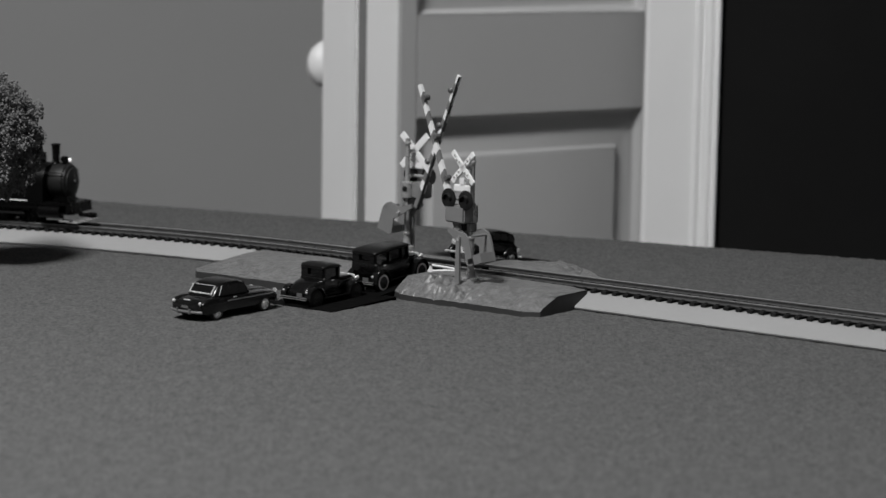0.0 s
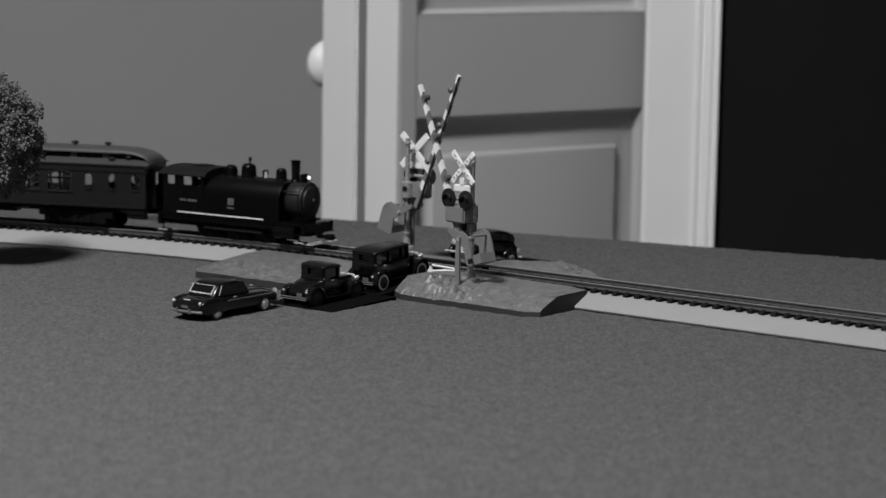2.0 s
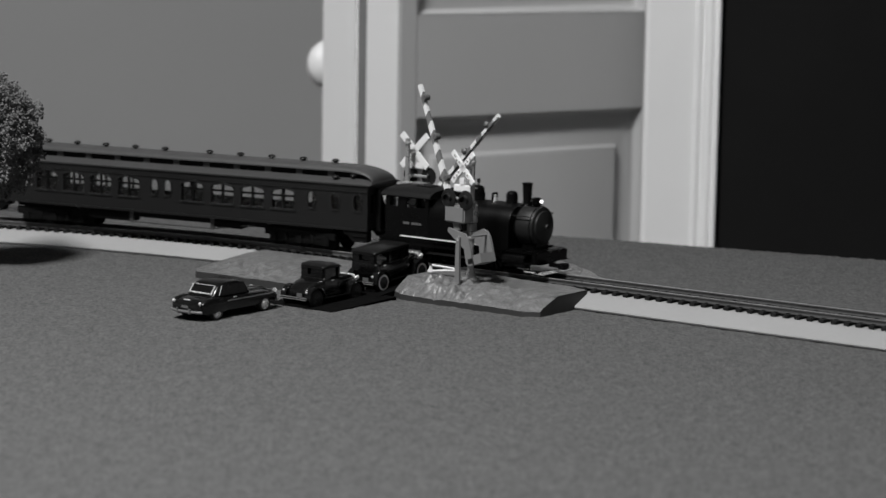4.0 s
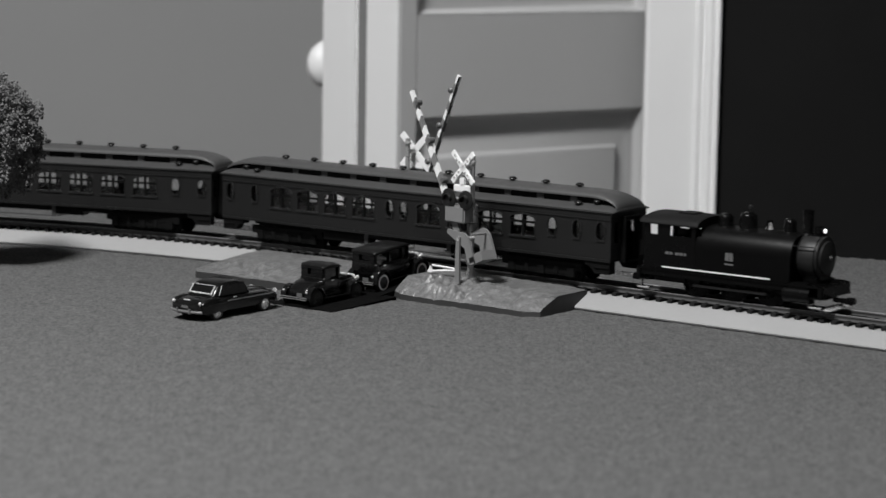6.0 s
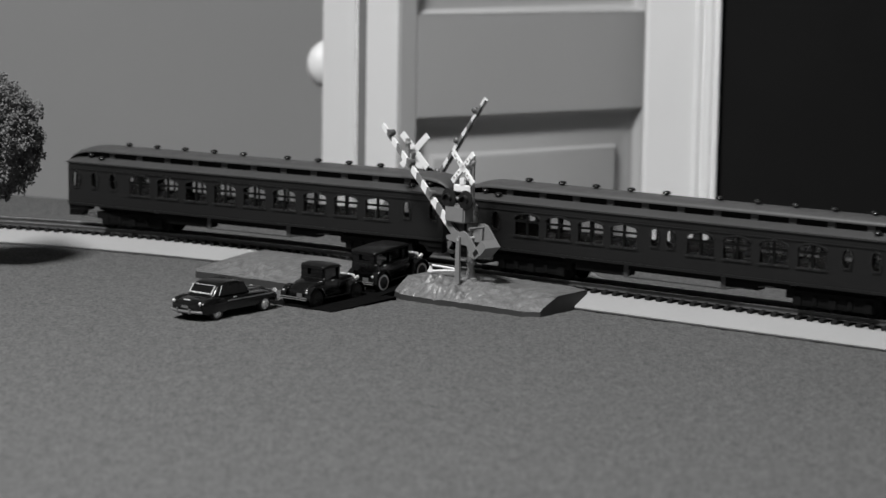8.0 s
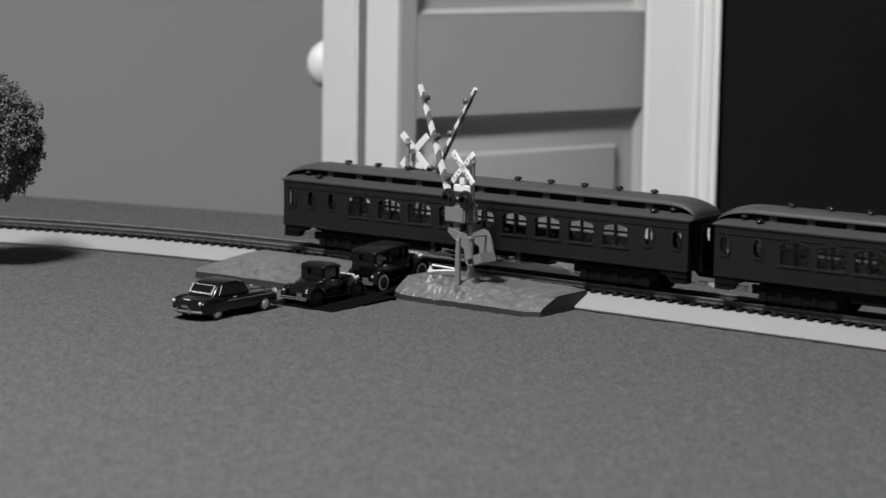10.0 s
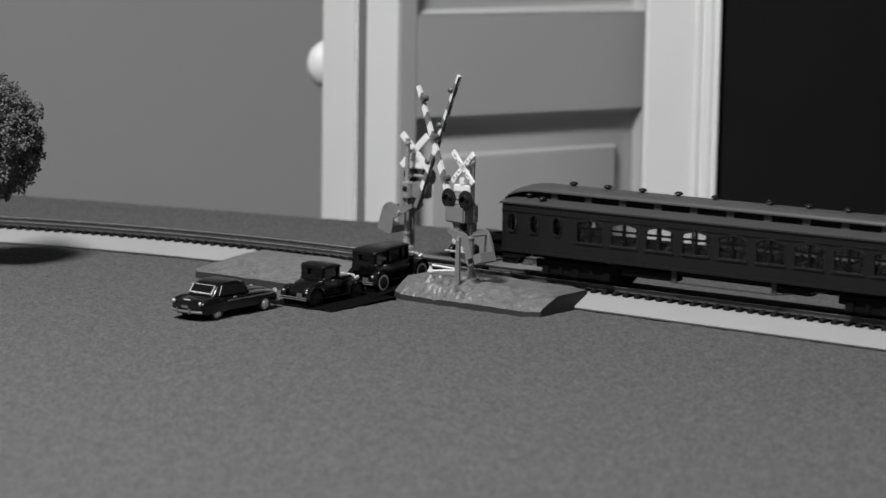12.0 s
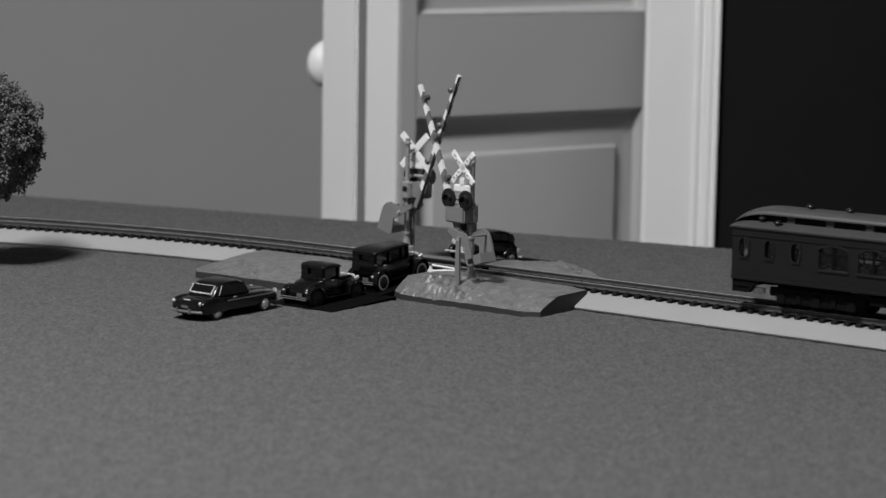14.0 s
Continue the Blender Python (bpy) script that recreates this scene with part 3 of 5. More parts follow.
        part("coupler", c, STEEL, coach, "small steel coupler")
    # roof: lower deck, clerestory and top deck, rounded down at both ends
    lower = B()
    rings = []
    for x, k in [(-HALF_L - 0.0015, 0), (-HALF_L - 0.0008, 0.6), (-HALF_L + 0.003, 1), (HALF_L - 0.003, 1), (HALF_L + 0.0008, 0.6), (HALF_L + 0.0015, 0)]:
        prof = [(-HALF_W - 0.0008, EAVE - 0.0003), (-HALF_W - 0.0010, EAVE + 0.0006), (-0.0150, EAVE + 0.0018), (-0.0115, EAVE + 0.0028), (-0.0080, EAVE + 0.0034),
                (0.0080, EAVE + 0.0034), (0.0115, EAVE + 0.0028), (0.0150, EAVE + 0.0018), (HALF_W + 0.0010, EAVE + 0.0006), (HALF_W + 0.0008, EAVE - 0.0003)]
        rings.append([(x, y, EAVE - 0.0003 + (z - EAVE + 0.0003) * (0.5 + 0.5 * k)) for y, z in prof])
    loft(lower, rings)
    part("lower_roof", lower, COACH_ROOF, coach, smooth=True)
    clere = B()
    for sy in (-1, 1):
        yy = sorted((sy * 0.0088, sy * 0.0096))
        box(clere, -0.1305, 0.1305, yy[0], yy[1], EAVE + 0.002, EAVE + 0.0072 + deck)
    cl = part("clerestory", clere, COACH_DARK, coach)
    post = None
    for i in range(11):
        for sy in (-1, 1):
            if post is None:
                post = part("clerestory_post", box(B(), -0.0022, 0.0022, -0.0003, 0.0003, EAVE + 0.0025, EAVE + 0.0068 + deck), COACH_ROOF, cl)
                o = post
            else:
                o = new("clerestory_post", post.data)
                o.parent = cl
            o.matrix_basis = pose(-0.111 + i * 0.0222, sy * 0.0097, 0)
    top = B()
    rings = []
    n_end = 8
    xs = [(-HALF_L - 0.0012 + 0.020 * (1 - math.cos(i * math.pi / 2 / n_end)), math.sin(i * math.pi / 2 / n_end)) for i in range(n_end + 1)]
    xs = xs + [(-x, k) for x, k in xs[::-1]]
    for x, k in xs:
        base = EAVE + 0.0005 + (0.0066 + deck) * k ** 0.9
        hw = 0.0118 + (1 - k) * 0.0030
        arch = 0.0030 * (0.5 + 0.5 * k)
        pts = [(hw * math.cos(a), base + arch * math.sin(a)) for a in [i * math.pi / 10 for i in range(11)]]
        rings.append([(x, y, z) for y, z in [(-hw, base - 0.0007 * k), *pts[::-1], (hw, base - 0.0007 * k)]])
    loft(top, rings)
    part("upper_roof", top, COACH_ROOF, coach, smooth=True)
    vent = lathe(B(), [(0.0012, -0.0006), (0.0012, 0.0006), (0.0023, 0.0009), (0.0024, 0.0014), (0.0019, 0.0021), (0.0010, 0.0025), (0.0003, 0.0026)], seg=14)
    first = part("roof_vent", vent, VENT, coach, smooth=True)
    first.matrix_basis = pose(-0.105, 0, EAVE + 0.0100 + deck)
    spots = [(x, 0.0, EAVE + 0.0100 + deck) for x in (-0.0825, -0.0602, -0.0376, -0.0150, 0.0182, 0.0408, 0.0632, 0.0857, 0.1082)]
    spots += [(x, sy * y, EAVE + z) for x, y, z in ((-0.1270, 0.0108, 0.0034), (-0.1165, 0.0135, 0.0022), (0.1165, 0.0135, 0.0022), (0.1270, 0.0108, 0.0034)) for sy in (-1, 1)]
    for s in spots:
        o = new("roof_vent", first.data)
        o.parent, o.matrix_basis = coach, pose(*s)
    # underframe
    u = B()
    box(u, -0.062, 0.062, -0.0055, 0.0055, 0.0090, SILL, 0.0003)
    part("centre_sill", u, COACH_DARK, coach)
    part("underfloor", box(B(), -0.0700, 0.0700, -0.0150, 0.0150, 0.0112, SILL, 0.0004), COACH_DARK, coach)
    for x, y, lx, h in ((-0.046, -0.0110, 0.034, 0.0066), (0.040, -0.0110, 0.022, 0.0056), (0.004, 0.0105, 0.030, 0.006), (-0.035, 0.0105, 0.016, 0.006)):
        part("equipment_box", box(B(), x - lx / 2, x + lx / 2, y - 0.004, y + 0.004, SILL - h, SILL, 0.0005), COACH_DARK, coach)
    for sy in (-1, 1):
        r = B()
        pts = [(-0.075, SILL), (-0.030, 0.0072), (0.030, 0.0072), (0.075, SILL)]
        for (xa, za), (xb, zb) in zip(pts, pts[1:]):
            tube(r, (xa, sy * 0.0145, za), (xb, sy * 0.0145, zb), 0.00045, seg=6)
        for x in (-0.030, 0.030):
            box(r, x - 0.0014, x + 0.0014, sy * 0.0145 - 0.0007, sy * 0.0145 + 0.0007, 0.0068, SILL)
        part("truss_rod", r, TRUSS, coach, "thin truss rod under the floor")
    trucks = []
    for sx in (-1, 1):
        truck = thing("truck", pose(sx * 0.093, 0, 0), "", "")
        truck.parent = coach
        for sy in (-1, 1):
            f = B()
            yy = sorted((sy * 0.0118, sy * 0.0136))
            box(f, -0.0270, 0.0270, yy[0], yy[1], 0.0064, 0.0112, 0.0004)
            box(f, -0.0225, 0.0225, yy[0], yy[1] - 0.0003, 0.0040, 0.0066, 0.0003)
            box(f, -0.0190, 0.0190, yy[0], yy[1], 0.0030, 0.0044, 0.0004)
            for x in (-0.0200, 0.0, 0.0200):
                box(f, x - 0.0026, x + 0.0026, *sorted((sy * 0.0118, sy * 0.0144)), 0.0028, 0.0086, 0.0005)
            for x in (-0.010, 0.010):
                lathe(f, [(0.0018, 0.0040), (0.0018, 0.0085)], pose(x, sy * 0.0129, 0), 8)
            part("side_frame", f, COACH_DARK, truck)
        part("bolster", box(B(), -0.0235, 0.0235, -0.0118, 0.0118, 0.0085, SILL, 0.0005), COACH_DARK, truck)
        for x in (-0.0200, 0.0, 0.0200):
            w = B()
            for sy in (-1, 1):
                lathe(w, [(0.0060, 0), (0.0060, 0.0004), (0.0053, 0.0006), (0.0052, 0.0024), (0.0042, 0.0025), (0.0036, 0.0019), (0.0012, 0.0019)],
                      pose(0, sy * 0.0072, 0, -90 if sy > 0 else 90, 0, 0), 18)
            tube(w, (0, -0.0095, 0), (0, 0.0095, 0), 0.0009, seg=8)
            ws = part("wheelset", w, COACH_DARK, truck, smooth=True)
            ws.matrix_basis = pose(x, 0, 0.0053)
            WHEELS.append((ws, x, 0.0053))
        trucks.append((truck, sx * 0.093))
    return coach, trucks


# ---------------------------------------------------------------- locomotive


def build_locomotive(m):
    loco = thing("steam_locomotive", m, "black model tank locomotive with a white side stripe", "locomotive")
    part("frame", box(B(), -0.056, 0.050, -0.0075, 0.0075, 0.006, 0.0135, 0.0005), LOCO, loco)
    part("footplate", box(B(), -0.056, 0.050, -0.0158, 0.0158, 0.0128, 0.0142, 0.0003), LOCO, loco)
    # saddle tank: straight flanks rounding over the boiler
    bow = [(0.0160 - 0.0100 * (1 - math.cos(q)), 0.0268 + 0.0112 * math.sin(q)) for q in [i * math.pi / 16 for i in range(9)]]
    half = [(0.0160, 0.0142)] + bow + [(0.0030, 0.0385)]
    saddle = half + [(-y, z) for y, z in half[::-1]]
    part("saddle_tank", loft(B(), [[(x, y * k, 0.0142 + (z - 0.0142) * k2) for y, z in saddle] for x, k, k2 in ((-0.0225, 1, 1), (0.0325, 1, 1), (0.0335, 0.985, 0.99))]), LOCO_TANK, loco, smooth=True)
    for sy in (-1, 1):
        t = B()
        box(t, -0.0540, -0.0226, *sorted((sy * 0.0150, sy * 0.0160)), 0.0142, 0.0322)
        tank = part("cab_side", t, LOCO, loco)
        s = sorted((sy * 0.0160, sy * 0.0164))
        part("stripe", box(B(), -0.0425, 0.0225, s[0], s[1], 0.0149, 0.0156), WHITE, tank, "thin white painted line")
        r = B()
        for i in range(28):
            lathe(r, [(0.0003, 0), (0.0002, 0.0002)], pose(-0.050 + i * 0.003, sy * 0.0160, 0.0262, -90 if sy > 0 else 90, 0, 0), 6)
        part("rivets", r, LOCO, tank)
        g = B()
        for k, (x, wd) in enumerate(((-0.0405, 0.0020), (-0.0380, 0.0018), (-0.0346, 0.0024), (-0.0318, 0.0020), (-0.0292, 0.0014))):
            box(g, x, x + wd, *sorted((sy * 0.0160, sy * 0.0162)), 0.0222, 0.0236)
        part("lettering", g, LETTER, tank, "faded unreadable lettering")
        g = B()
        for x in (-0.0042, -0.0018):
            box(g, x, x + 0.0021, *sorted((sy * 0.0160, sy * 0.0162)), 0.0222, 0.0264)
        box(g, -0.0045, 0.0008, *sorted((sy * 0.0160, sy * 0.0162)), 0.0200, 0.0208)
        part("number_bars", g, LETTER, tank, "faded pale bars")
    # boiler and smokebox
    zc, r = 0.0268, 0.0112
    part("boiler", tube(B(), (0.0300, 0, zc), (0.0345, 0, zc), r, seg=36), LOCO, loco, smooth=True)
    part("smokebox", lathe(B(), [(r, 0), (r + 0.0002, 0.0006), (r + 0.0002, 0.0108), (r - 0.0003, 0.0116), (0.0090, 0.0121), (0.0086, 0.0129), (0.0050, 0.0140), (0.0018, 0.0145), (0.0016, 0.0155), (0.0004, 0.0157)],
                                  pose(0.0342, 0, zc, 0, 90, 0), 36), SMOKEBOX, loco, "dull graphite smokebox", smooth=True)
    bands = B()
    for x in (0.0342, 0.0440):
        tube(bands, (x, 0, zc), (x + 0.0008, 0, zc), r + 0.0003, seg=36)
    part("boiler_band", bands, LOCO, loco, smooth=True)
    part("saddle", box(B(), 0.036, 0.046, -0.0070, 0.0070, 0.012, 0.0200, 0.001), LOCO, loco)
    top = zc + r
    dome = [(0.0060, -0.0020), (0.0056, -0.0006), (0.0048, 0.0004), (0.0046, 0.0052), (0.0044, 0.0068), (0.0036, 0.0080), (0.0020, 0.0087), (0.0004, 0.0089)]
    part("steam_dome", lathe(B(), dome, pose(0.0, 0, top), 24), LOCO, loco, smooth=True)
    part("whistle", lathe(B(), [(0.0006, 0), (0.0006, 0.0018), (0.0010, 0.0020), (0.0010, 0.0036), (0.0004, 0.0042)], pose(0.001, 0, top + 0.0085), 10), SMOKEBOX, loco, smooth=True)
    part("sand_dome", lathe(B(), [(x * 0.72, z * 0.84) for x, z in dome], pose(0.0245, 0, top), 24), LOCO, loco, smooth=True)
    part("turret_dome", lathe(B(), [(x * 0.86, z * 0.86) for x, z in dome], pose(-0.0134, 0, top - 0.0006), 24), LOCO, loco, smooth=True)
    bell = B()
    for sy in (-1, 1):
        tube(bell, (0.0125, sy * 0.0024, top - 0.0008), (0.0125, sy * 0.0022, top + 0.0050), 0.0005, seg=6)
    tube(bell, (0.0125, -0.0022, top + 0.0050), (0.0125, 0.0022, top + 0.0050), 0.0005, seg=6)
    cradle = part("bell_cradle", bell, LOCO, loco)
    part("bell", lathe(B(), [(0.0021, 0.0008), (0.0019, 0.0014), (0.0013, 0.0030), (0.0010, 0.0042), (0.0003, 0.0046)], pose(0.0125, 0, top), 16), STEEL, cradle, "bright metal bell", smooth=True)
    part("chimney", lathe(B(), [(0.0042, -0.0020), (0.0030, 0.0006), (0.0024, 0.0016), (0.0028, 0.0116), (0.0031, 0.0118), (0.0031, 0.0127), (0.0024, 0.0127), (0.0022, 0.0050)], pose(0.0350, 0, top), 24), LOCO, loco, smooth=True)
    h = B()
    box(h, 0.0390, 0.0435, -0.0022, 0.0022, top + 0.0004, top + 0.0050, 0.0008)
    box(h, 0.0385, 0.0445, -0.0026, 0.0026, top - 0.0004, top + 0.0005)
    tube(h, (0.0430, 0, top + 0.0028), (0.0446, 0, top + 0.0028), 0.0019, seg=16)
    hl = part("headlight", h, LOCO, loco)
    part("lens", lathe(B(), [(0.0012, 0), (0.0011, 0.0004), (0.0007, 0.0008), (0.0002, 0.0009)], pose(0.0446, 0, top + 0.0028, 0, 90, 0), 16), HEADLIGHT, hl, "lit headlight lens", smooth=True)
    # cab with real openings at the sides, the front and the back
    c = B()
    z0, z1, back, front = 0.0322, 0.0387, -0.0540, -0.0226
    for sy in (-1, 1):
        yy = sorted((sy * 0.0150, sy * 0.0160))
        for xa, xb in ((back, -0.0506), (-0.0450, -0.0384), (-0.0250, front)):
            box(c, xa, xb, yy[0], yy[1], z0, z1)
        box(c, back, front, yy[0], yy[1], z1 - 0.0012, z1 + 0.0004)
    for xa, xb, low, posts in ((front - 0.0010, front, z0, ((-0.0150, -0.0112), (-0.0050, 0.0050), (0.0112, 0.0150))),
                               (back, back + 0.0010, z0 - 0.0045, ((-0.0150, -0.0136), (-0.0026, 0.0040), (0.0130, 0.0150)))):
        box(c, xa, xb, -0.0150, 0.0150, 0.0142, low)
        box(c, xa, xb, -0.0150, 0.0150, z1 - 0.0006, z1 + 0.0024)
        for ya, yb in posts:
            box(c, xa, xb, ya, yb, low, z1)
    cab = part("cab", c, LOCO, loco)
    roof = B()
    rings = []
    for x, k in ((-0.0562, 0.80), (-0.0545, 1.0), (-0.0222, 1.0), (-0.0206, 0.92)):
        pts = [(-0.0176 * math.copysign(abs(math.cos(a)) ** 0.85, math.cos(a)), z1 - 0.0004 + 0.0048 * math.sin(a) * k) for a in [i * math.pi / 14 for i in range(15)]]
        rings.append([(x, y, z) for y, z in pts + [(0.0172, z1 - 0.0010), (-0.0172, z1 - 0.0010)]])
    loft(roof, rings)
    rf = part("roof", roof, LOCO_ROOF, cab, smooth=True)
    part("roof_hatch", box(B(), -0.0400, -0.0300, -0.0050, 0.0050, z1 + 0.0032, z1 + 0.0050, 0.0004), LOCO_ROOF, rf)
    part("bunker", box(B(), -0.0556, -0.0541, -0.0130, 0.0130, 0.0142, 0.0260, 0.0008), LOCO, loco)
    # cylinders, beams, couplers, steps, pipes
    for sy in (-1, 1):
        part("cylinder", tube(B(), (0.030, sy * 0.0128, 0.0085), (0.045, sy * 0.0128, 0.0085), 0.0042, seg=20), LOCO, loco, smooth=True)
        part("valve_chest", box(B(), 0.031, 0.044, sy * 0.0125 - 0.0028, sy * 0.0125 + 0.0028, 0.0110, 0.0150, 0.0006), LOCO, loco)
        for x in (-0.0535, 0.0490):
            st = B()
            box(st, x - 0.0035, x + 0.0035, *sorted((sy * 0.0118, sy * 0.0165)), 0.0030, 0.0036)
            box(st, x - 0.0035, x + 0.0035, *sorted((sy * 0.0118, sy * 0.0165)), 0.0075, 0.0081)
            box(st, x - 0.0033, x - 0.0027, *sorted((sy * 0.0118, sy * 0.0125)), 0.0030, 0.0130)
            part("steps", st, LOCO, loco)
            part("step_edge", box(B(), x - 0.0035, x + 0.0035, *sorted((sy * 0.0163, sy * 0.0168)), 0.0029, 0.0037), STEEL, loco)
        part("handrail", tube(B(), (0.0, sy * 0.0124, zc + 0.0065), (0.0450, sy * 0.0118, zc + 0.0065), 0.0003, seg=6), SMOKEBOX, loco)
        part("skirt", box(B(), -0.0560, 0.0300, *sorted((sy * 0.0128, sy * 0.0150)), 0.0098, 0.0130, 0.0003), LOCO, loco)
        rod = box(B(), -0.0250, 0.0190, *sorted((sy * 0.0122, sy * 0.0132)), 0.0058, 0.0074, 0.0003)
        part("side_rod", rod, SMOKEBOX, loco)
    for x, sx in ((-0.0575, -1), (0.0510, 1)):
        part("buffer_beam", box(B(), x - 0.0016, x + 0.0016, -0.0155, 0.0155, 0.0075, 0.0140, 0.0005), LOCO, loco)
        cp = box(B(), min(x, x + sx * 0.010), max(x, x + sx * 0.010), -0.0013, 0.0013, 0.0048, 0.0070, 0.0004)
        box(cp, min(x + sx * 0.007, x + sx * 0.012), max(x + sx * 0.007, x + sx * 0.012), -0.0026, 0.0026, 0.0042, 0.0076, 0.0006)
        part("coupler", cp, LOCO, loco)
    pilot = B()
    tube(pilot, (0.0540, -0.0140, 0.0026), (0.0540, 0.0140, 0.0026), 0.0006, seg=8)
    box(pilot, 0.0490, 0.0570, -0.0145, 0.0145, 0.0018, 0.0024, 0.0002)
    part("pilot_step", pilot, STEEL, loco, "bright metal front step")
    # drivers
    for x in (-0.0250, -0.0030, 0.0190):
        w = B()
        for sy in (-1, 1):
            lathe(w, [(0.0088, 0), (0.0088, 0.0004), (0.0080, 0.0006), (0.0079, 0.0026), (0.0068, 0.0027), (0.0066, 0.0016), (0.0024, 0.0016), (0.0022, 0.0026)],
                  pose(0, sy * 0.0072, 0, -90 if sy > 0 else 90, 0, 0), 28)
            for k in range(10):
                a = k * math.pi / 5
                tube(w, (0.0020 * math.cos(a), sy * 0.0092, 0.0020 * math.sin(a)), (0.0068 * math.cos(a), sy * 0.0092, 0.0068 * math.sin(a)), 0.0005, seg=5)
            box(w, -0.0050, 0.0050, *sorted((sy * 0.0088, sy * 0.0096)), 0.0035, 0.0065)
        tube(w, (0, -0.009, 0), (0, 0.009, 0), 0.0012, seg=10)
        ws = part("driving_wheelset", w, LOCO, loco, smooth=True)
        ws.matrix_basis = pose(x, 0, 0.0080)
        WHEELS.append((ws, x, 0.0080))
    return loco


# ---------------------------------------------------------------- crossing signals


def cross(bm, cx, z, size, y0, y1, arm=0.0030):
    for ang in (45, -45):
        box(bm, -size / 2, size / 2, y0, y1, -arm / 2, arm / 2, 0.0003, pose(cx, 0, z) @ pose(0, 0, 0, 0, ang, 0))
    return bm


def build_signal(m, foot, pole_y, label, arm_label, rise, buck, drop, shift, reach, tip, hx):
    """A gate signal: the hinge stands over the origin, the arm reaches to -x, the lamps face -y. rise: the arm's angle at rest."""
    sig = thing("crossing_signal", m, label, "crossing signal", "signals at the crossing")
    top = HINGE + 0.0445
    pole = B()
    tube(pole, (0, pole_y, foot), (0, pole_y, top), 0.0017, 0.0015, 14)
    lathe(pole, [(0.0022, 0), (0.0022, 0.0010), (0.0015, 0.0016)], pose(0, pole_y, top - 0.0035), 14)
    lathe(pole, [(0.0050, 0), (0.0048, 0.0014), (0.0028, 0.0022), (0.0022, 0.0060)], pose(0, pole_y, foot), 16)
    lathe(pole, [(0.0015, 0), (0.0023, 0.0004), (0.0023, 0.0016), (0.0015, 0.0020)], pose(0, pole_y, foot + 0.0085), 14)
    part("pole", pole, SILVER, sig, "silver plastic pole", smooth=True)
    zx = HINGE + 0.0385 - drop
    cb = part("crossbuck", cross(B(), 0.0, zx, buck, pole_y - 0.0076, pole_y - 0.0064, 0.0036 + 8 * drop / 20), WHITE, sig, "white crossed boards")
    part("crossbuck_bracket", box(B(), -0.0012, 0.0012, pole_y - 0.0066, pole_y, zx - 0.0012, zx + 0.0012, 0.0003), SILVER, sig)
    bars = B()
    for ang in (45, -45):
        for k in range(8):
            x = -0.0092 + k * 0.0024
            if abs(x + 0.0007) < 0.0018:
                continue
            box(bars, x, x + 0.0011, pole_y - 0.0081, pole_y - 0.0076, -0.0009 if k % 2 else -0.0001, 0.0009 if k % 2 == 0 else 0.0002, 0.0001, pose(0, 0, zx) @ pose(0, 0, 0, 0, ang, 0))
    part("lettering", bars, STEEL, cb, "shiny unreadable raised lettering bars")
    zb = HINGE + 0.0275
    sign = B()
    box(sign, -0.0068, 0.0062, pole_y - 0.0080, pole_y - 0.0066, zb - 0.0022, zb + 0.0020, 0.0005)
    box(sign, -0.0024, 0.0024, pole_y - 0.0080, pole_y - 0.0066, zb + 0.0016, zb + 0.0062, 0.0008)
    part("number_board", sign, WHITE, sig, "small white board")
    zl = HINGE + 0.0212
    bar = B()
    tube(bar, (-0.0108, pole_y - 0.0060, zl), (0.0048, pole_y - 0.0060, zl), 0.0010, seg=10)
    tube(bar, (0, pole_y - 0.0060, zl), (0, pole_y, zl), 0.0012, seg=10)
    lathe(bar, [(0.0030, -0.0050), (0.0035, -0.0046), (0.0035, 0.0046), (0.0030, 0.0050)], pose(0, pole_y, HINGE + 0.0130), 18)
    part("lamp_bar", bar, SILVER, sig, smooth=True)
    part("bolt_recess", lathe(B(), [(0.0017, 0), (0.0016, 0.0006)], pose(-0.0006, pole_y + 0.0032, HINGE + 0.0138, -90, 0, 0), 14), BLACK, sig, "round black recess")
    for x in (-0.0098, 0.0038):
        disc = part("lamp_disc", lathe(B(), [(0.0048, 0), (0.0055, 0.0003), (0.0055, 0.0009), (0.0018, 0.0014), (0.0018, 0.0030), (0.0010, 0.0036)],
                                       pose(x, pole_y - 0.0090, zl, -90, 0, 0), 26), BLACK, sig, "round black lamp target", smooth=True)
        hood = B()
        rings = []
        for k in range(13):
            a = math.radians(-20 + k * 18.3)
            c, sn = math.cos(a), math.sin(a)
            rings.append([(x + 0.0030 * c, pole_y - 0.0088, zl + 0.0030 * sn), (x + 0.0030 * c, pole_y - 0.0108, zl + 0.0030 * sn - 0.0004),
                          (x + 0.0026 * c, pole_y - 0.0108, zl + 0.0026 * sn - 0.0004), (x + 0.0026 * c, pole_y - 0.0088, zl + 0.0026 * sn)])
        part("hood", loft(hood, rings), BLACK, disc, smooth=True)
    zh = HINGE + 0.0130
    housing = part("housing", box(B(), -0.0126, 0.0030, pole_y - 0.0090, pole_y - 0.0004, zh - 0.0050, zh + 0.0046, 0.0008), GREY_PLASTIC, sig, "grey mechanism box")
    part("lug", box(B(), 0.0018, 0.0048, pole_y - 0.0050, pole_y - 0.0010, zh + 0.0040, zh + 0.0066, 0.0006), GREY_PLASTIC, sig)
    part("neck", box(B(), -0.0080, 0.0000, pole_y - 0.0050, pole_y + 0.0010, zh - 0.0094, zh - 0.0050, 0.0004), BLACK, sig)
    part("collar", box(B(), 0.0000, 0.0028, pole_y - 0.0042, pole_y + 0.0020, zh - 0.0100, zh - 0.0048, 0.0006), GREY_PLASTIC, sig)
